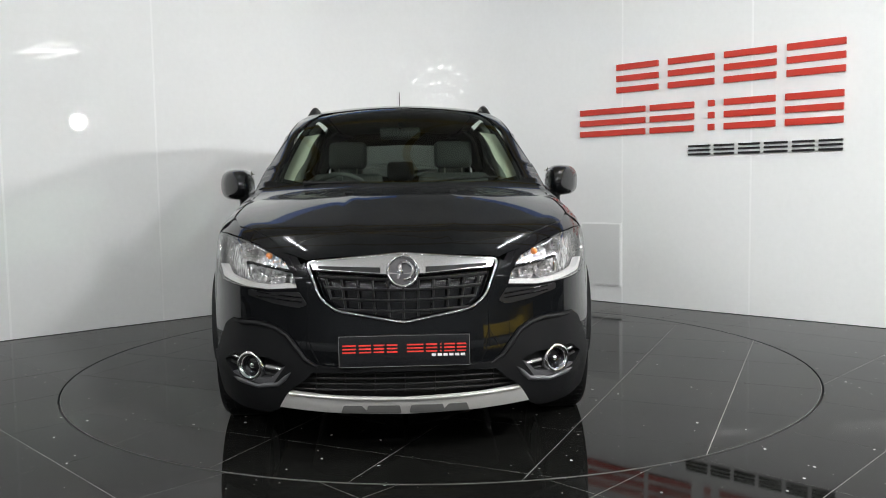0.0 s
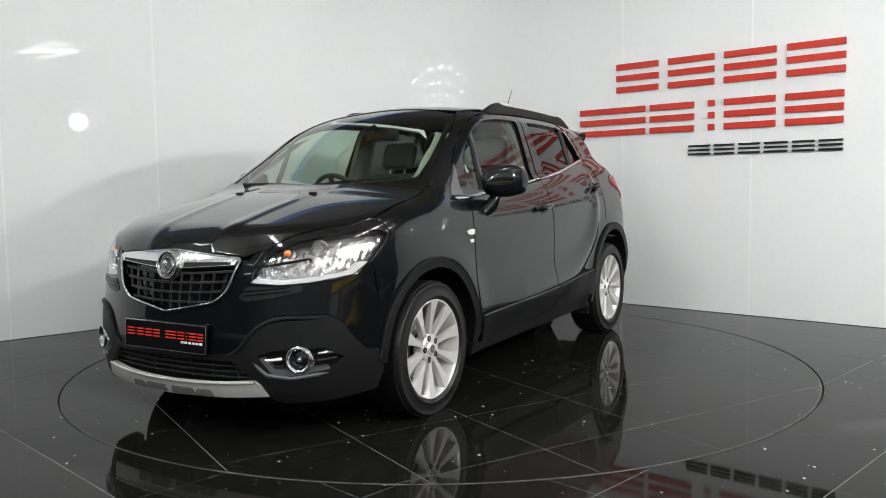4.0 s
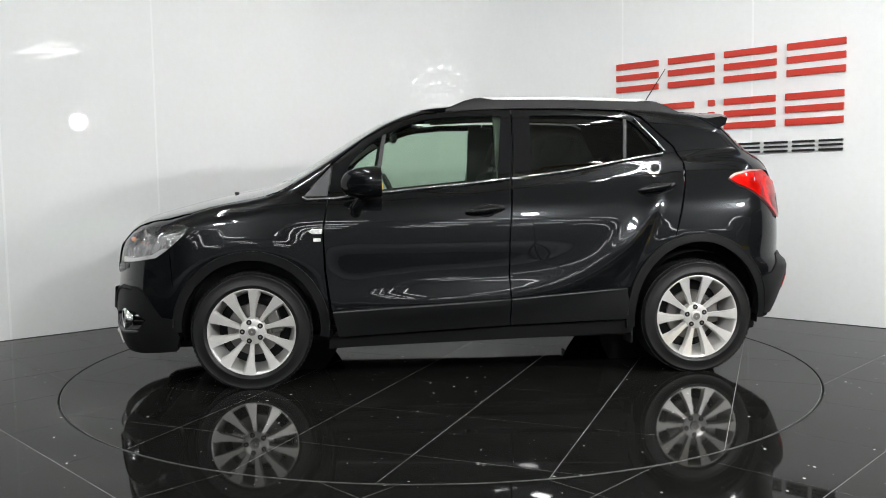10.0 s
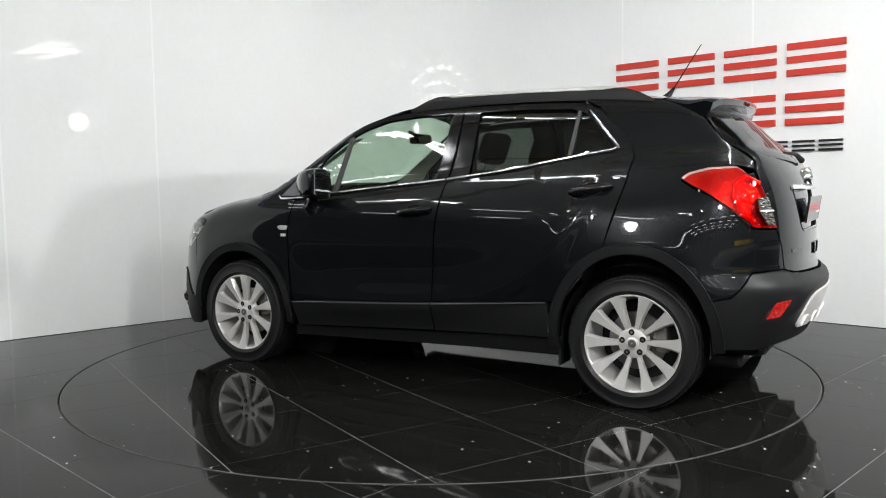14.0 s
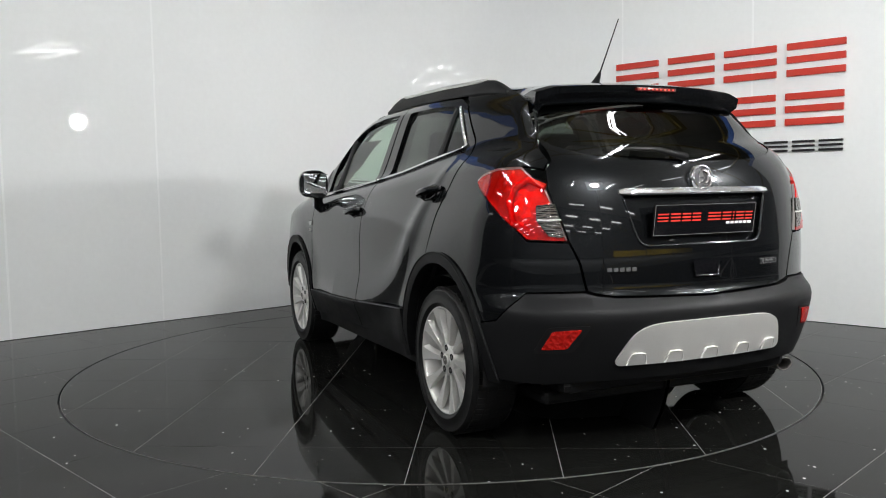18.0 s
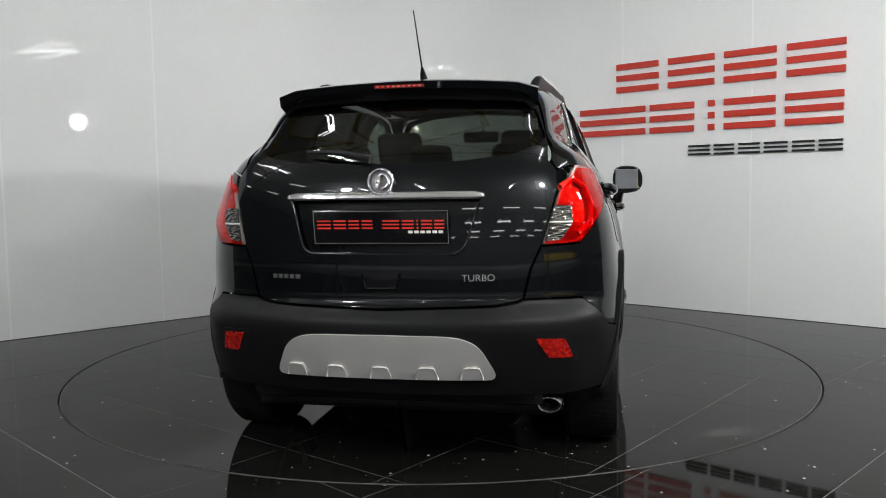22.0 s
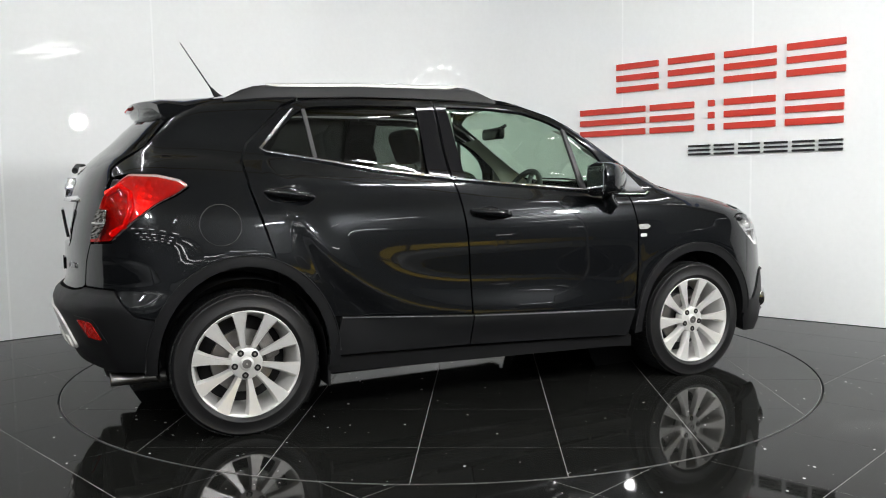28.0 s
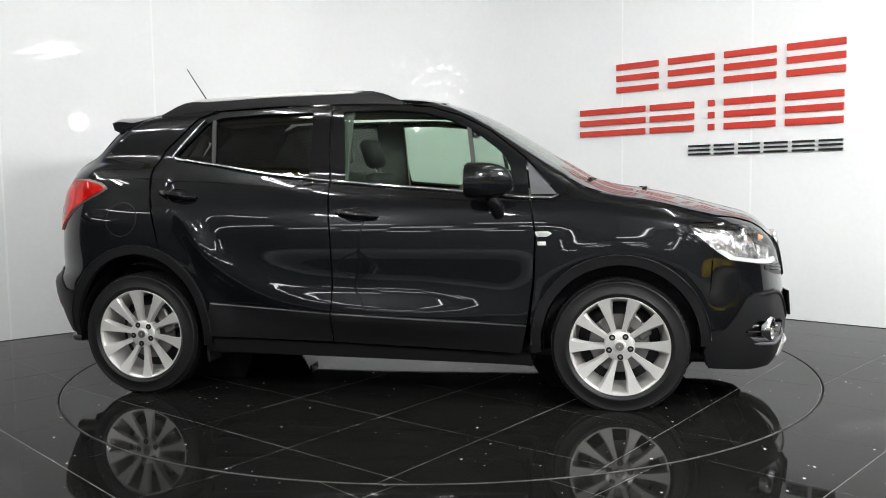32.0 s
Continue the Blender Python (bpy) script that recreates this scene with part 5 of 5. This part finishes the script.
def rear_details():
    gate = [o for o in car.children if o.name.startswith("tailgate")][0]
    bm = bmesh.new()
    rows = []
    for y in np.linspace(-.385, .385, 23):
        q = onto("r", [(y, 1.076)])[0]
        k = 1 - .5 * max(0, abs(y) / .385 - .93) / .07
        sec = [(.004, -.013 * k), (-.020 * k, -.012 * k), (-.026 * k, -.005), (-.010 * k, .013 * k), (.004, .016 * k)]
        rows.append([bm.verts.new((q[0] + a, y, 1.076 + b)) for a, b in sec])
    for q0, q1 in zip(rows[:-1], rows[1:]):
        for k in range(5):
            bm.faces.new((q0[k], q0[(k + 1) % 5], q1[(k + 1) % 5], q1[k]))
    bm.faces.new(rows[0])
    bm.faces.new(rows[-1])
    part("chrome_bar", bm, BRIGHT, gate, "chrome bar over the plate", True)
    badge((-1.962, 0, 1.129), (-1, 0, .15), gate, .78)
    plate((-1.990, 0, .962), -1, gate)
    panel("gate_handle", "r", [(.072, .790), (-.072, .790), (-.058, .730), (.058, .730)], GLOSSBLACK, gate, off=.004, depth=.006, gap=0, soft=.012)
    frame_line = resample_open([(.074, .788), (.058, .732), (-.058, .732), (-.074, .788)], .02)
    mesh_object("handle_rim", *tube(onto("r", frame_line, .006), .004, 6), PAINT, gate, "", True)
    # plain bars for the model name, letters for the engine word
    for k in range(5):
        y = .450 - .0255 * k
        panel("name_bar", "r", [(y, .764), (y - .018, .764), (y - .018, .779), (y, .779)], DARK_SATIN, gate, off=.005, depth=.005, gap=0)
    cu = bpy.data.curves.new("engine_word", "FONT")
    cu.body, cu.size, cu.extrude, cu.align_x = "TURBO", .036, .0015, "CENTER"
    txt = new("engine_word", cu)
    dg = bpy.context.evaluated_depsgraph_get()
    me = bpy.data.meshes.new_from_object(txt.evaluated_get(dg))
    bpy.data.objects.remove(txt)
    me.materials.append(BRIGHT)
    q = onto("r", [(-.365, .771)], .004)[0]
    ob = new("engine_word", me)
    ob.parent = gate
    out = Vector(normal_at(q[None])[0])
    across = (Vector((0, -1, 0)) - out * out.dot(Vector((0, -1, 0)))).normalized()
    up = out.cross(across)
    base = Matrix((across, up, out)).transposed().to_4x4()
    ob.matrix_basis = Matrix.Translation(Vector(q) - up * .012) @ base @ Matrix.Diagonal((1.05, 1, 1, 1))
    ob["label"] = "chrome engine word"
    # spoiler over the rear window
    bm = bmesh.new()
    rows = []
    for y in np.linspace(-.555, .555, 29):
        e = abs(y) / .555
        drop = .012 * max(0, e - .78) / .22
        tip = -1.672 + .085 * e ** 2.2
        z = 1.535 - .018 * e ** 2 - .02 * max(0, e - .85) * 6
        root = onto("t", [(-1.34, y * .93)])[0]
        mid = onto("t", [(-1.46, y * .97)])[0]
        sec = [root, (mid[0], y * .98, mid[2] + .012), (tip + .04, y, z + .010), (tip, y, z), (tip + .012, y, z - .028 - drop), (tip + .10, y * .98, z - .075 - drop), (-1.46, y * .95, mid[2] - .05), (-1.36, y * .93, root[2] - .02)]
        rows.append([bm.verts.new(v) for v in sec])
    for q0, q1 in zip(rows[:-1], rows[1:]):
        for k in range(8):
            bm.faces.new((q0[k], q0[(k + 1) % 8], q1[(k + 1) % 8], q1[k]))
    bm.faces.new(rows[0])
    bm.faces.new(rows[-1])
    sp = part("spoiler", bm, PAINT, car, "black roof spoiler", True)
    bm = bmesh.new()
    box(bm, -1.682, -1.660, -.104, .104, 1.508, 1.524, .004)
    lamp_strip = part("high_brake_light", bm, RED_STRIP, sp, "dark red high brake light strip")
    for y in np.linspace(-.088, .088, 9):
        bm = bmesh.new()
        box(bm, -1.684, -1.681, y - .004, y + .004, 1.513, 1.519, .001)
        part("light_cell", bm, RED_GLOW, lamp_strip)
    # rear wiper
    q = onto("r", [(.05, 1.215), (-.06, 1.24), (.32, 1.25)], .02)
    mesh_object("rear_wiper", *tube([q[0], (q[0] + q[2]) / 2 + np.array([-.012, 0, .012]), q[2]], [.016, .011, .006], 8), DARK, gate, "", True)
    # exhaust
    vs, fs = lathe([(.030, .02), (.032, -.22), (.034, -.225), (.037, -.22), (.036, .30)], 28, "x")
    pipe = mesh_object("exhaust", [(-1.615 + x, -.612 + y * 1.25, .268 + z * .82) for x, y, z in vs], fs, STEEL, car, "oval steel exhaust pipe", True)
    # black cap inside the pipe stands in for the shade of its bore
    vs, fs = lathe([(0, -.08), (.031, -.08)], 24, "x")
    mesh_object("pipe_bore", [(-1.615 + x, -.612 + y * 1.25, .268 + z * .82) for x, y, z in vs], fs, GAP, pipe)
    mesh_object("towing_beam", *tube([(-1.72, -.5, .30), (-1.72, .5, .30)], .05, 10), DARK, car)


def side_details():
    for g in (1, -1):
        v = "s" if g > 0 else "o"
        doors = [o for o in car.children if o.name.startswith(("front_door", "rear_door"))]
        for kind, x0, z0, tilt in (("front_door", -.035, .973, .022), ("rear_door", -1.05, 1.084, .03)):
            door = [o for o in doors if o.name.startswith(kind) and (o.name == kind) == (g > 0)][0]
            n = 11
            pts, rad = [], []
            for i in range(n):
                s = i / (n - 1) - .5
                q = onto(v, [(x0 + s * .21, z0 - s * tilt)])[0]
                lift = .036 * (1 - abs(2 * s) ** 4) + .002
                pts.append(q + np.array([0, g * lift, .0]))
                rad.append(.014 + .006 * (1 - abs(2 * s) ** 4))
            mesh_object("door_handle", *tube(pts, rad, 10), PAINT, door, "", True)
            rim = [(x0 - .006 + .056 * math.cos(t), z0 - .002 + .034 * math.sin(t)) for t in np.linspace(0, 2 * math.pi, 25)]
            mesh_object("cup_rim", *tube(onto(v, rim, .001), .0045, 6), PAINT, door, "", True)
            panel("handle_cup", v, [(x0 + .065 * math.cos(a), z0 - .004 + .030 * math.sin(a)) for a in np.linspace(0, 2 * math.pi, 17)[:-1]], GLOSSBLACK, door, off=.0015, depth=.002, gap=0)
        # side repeater
        wing = [o for o in car.children if o.name.startswith("front_wing")][0 if g > 0 else 1]
        panel("side_repeater", v, [(.955, .872), (.93, .885), (.872, .882), (.880, .856), (.93, .856)], WHITE_LENS, wing, off=.006, depth=.006, gap=0, soft=.006, label="clear side indicator")
        panel("wing_badge", v, [(.925, .815), (.885, .815), (.885, .833), (.925, .833)], SATIN, wing, off=.004, depth=.003, gap=0)
        # mirror: a deep rounded shell on a foot that stands on the door
        bm = bmesh.new()
        rows = []
        for x, k in ((.548, .93), (.560, 1.0), (.62, 1.0), (.675, .94), (.715, .82), (.745, .64), (.762, .40), (.768, .15)):
            outer = 1.036 - max(0, x - .60) ** 1.3 * 1.35
            inner = .846 + .03 * (1 - k)
            cy, cz = (outer + inner) / 2, 1.134 - .012 * (1 - k)
            hy, hz = max((outer - inner) / 2, .01), .089 * k
            ring = []
            for i in range(24):
                c, s_ = math.cos(2 * math.pi * i / 24), math.sin(2 * math.pi * i / 24)
                py, pz = hy * math.copysign(abs(c) ** .60, c), hz * math.copysign(abs(s_) ** (.80 if s_ > 0 else .55), s_)
                ring.append(bm.verts.new((x, g * (cy + py), cz + pz + .10 * py * (pz < 0) - .06 * max(py, 0) * (pz > 0))))
            rows.append(ring)
        for q0, q1 in zip(rows[:-1], rows[1:]):
            for k in range(24):
                bm.faces.new((q0[k], q0[(k + 1) % 24], q1[(k + 1) % 24], q1[k]))
        bm.faces.new(rows[0])
        bm.faces.new(rows[-1])
        mir = part("door_mirror", bm, PAINT, car, "black door mirror", True)
        bm = bmesh.new()
        y0, y1 = sorted((g * .862, g * 1.008))
        box(bm, .541, .549, y0, y1, 1.072, 1.200, .003)
        bmesh.ops.bevel(bm, geom=[e for e in bm.edges if abs(e.verts[0].co.x - e.verts[1].co.x) > .001], offset=.02, segments=3, affect="EDGES")
        part("mirror_glass", bm, MIRROR, mir)
        a = onto(v, [(.69, .975)])[0]
        arm = [a + np.array([0, -g * .015, -.01]), a + np.array([0, g * .022, .02]), np.array([.655, g * .888, 1.045]), np.array([.645, g * .905, 1.085])]
        mesh_object("mirror_arm", *tube(arm, [.034, .036, .032, .028], 12), PAINT, mir, "", True)
        # roof rail
        xs = (.15, .10, .04, -.02, -.07, -.13, -.30, -.60, -.90, -1.02, -1.08, -1.14, -1.20, -1.285)
        pts = [onto("t", [(x, g * (.548 + .03 * x))])[0] for x in xs]
        lift = [.001, .022, .043, .055, .056, .046, .041, .041, .042, .046, .052, .050, .036, .001]
        bm = bmesh.new()
        rows = []
        for q, h in zip(pts, lift):
            prof = [(-.021, -.014), (-.022, h * .45), (-.017, h * .85), (-.007, h), (.007, h), (.017, h * .85), (.022, h * .45), (.021, -.014)]
            rows.append([bm.verts.new((q[0], q[1] + u, q[2] + w)) for u, w in prof])
        for q0, q1 in zip(rows[:-1], rows[1:]):
            for k in range(8):
                bm.faces.new((q0[k], q0[(k + 1) % 8], q1[(k + 1) % 8], q1[k]))
        bm.faces.new(rows[0])
        bm.faces.new(rows[-1])
        rail = part("roof_rail", bm, DARK, car, "dark roof rail with raised ends and silver strip", True)
        strip = [q + np.array([0, g * .004, h + .002]) for q, h in list(zip(pts, lift))[4:11]]
        mesh_object("rail_strip", *tube(strip, [.006] + [.0125] * 5 + [.006], 8), ALLOY, rail, "brushed silver strip", True)
        # mud flaps
        bm = bmesh.new()
        y0, y1 = sorted((g * .70, g * .82))
        box(bm, .83, .85, y0, y1, .20, .32, .006)
        part("mud_flap", bm, DARK, car)
        bm = bmesh.new()
        y0, y1 = sorted((g * .70, g * .84))
        box(bm, -.90, -.885, y0, y1, .18, .33, .005)
        part("mud_flap", bm, DARK, car)
    # fuel flap
    ring = [(math.cos(a), math.sin(a)) for a in np.linspace(0, 2 * math.pi, 41)[:-1]]
    panel("fuel_flap_joint", "o", [(-1.37 + .092 * c, .955 + .092 * s) for c, s in ring], GAP, car, off=.0008, depth=.001, gap=0, step=.03)
    panel("fuel_flap", "o", [(-1.37 + .0885 * c, .955 + .0885 * s) for c, s in ring], PAINT, car, off=.0018, depth=.003, gap=0, step=.03)
    # aerial
    q = onto("t", [(-1.235, 0)])[0]
    aerial = mesh_object("aerial", *tube([q + np.array([.03, 0, .0]), q + np.array([0, 0, .03]), q + np.array([-.02, 0, .06])], [.022, .014, .006], 8), DARK, car, "black roof aerial", True)
    mesh_object("aerial_rod", *tube([q + np.array([-.015, 0, .05]), (-1.402, 0, 1.873)], [.004, .0025], 6), DARK, aerial)


def build_car():
    bodywork()
    inner_shell()
    cabin()
    wheels()
    lamps()
    front_details()
    rear_details()
    side_details()


build_car()
floor_tiles()


# ---- the turntable turns, and the car with it ----
def motions():
    def turn(t):
        late = np.interp(t, [0, .25, .5, .75, 1.0], [-2.23, -1.35, -.62, -.12, 0])
        return -85.153 - 8.949 * t + late
    times = [0, .25, .5, .75] + [k * .5 for k in range(2, 65)]
    walk(turntable, [(t, pose(0, 0, 0, 0, 0, turn(t))) for t in times])
    rows = []
    for t in times:
        m = pose(0, 0, 0, 0, 0, turn(t)) @ pose(-.169, -.236, 0)
        rows.append((t, m))
    walk(car, rows)


motions()
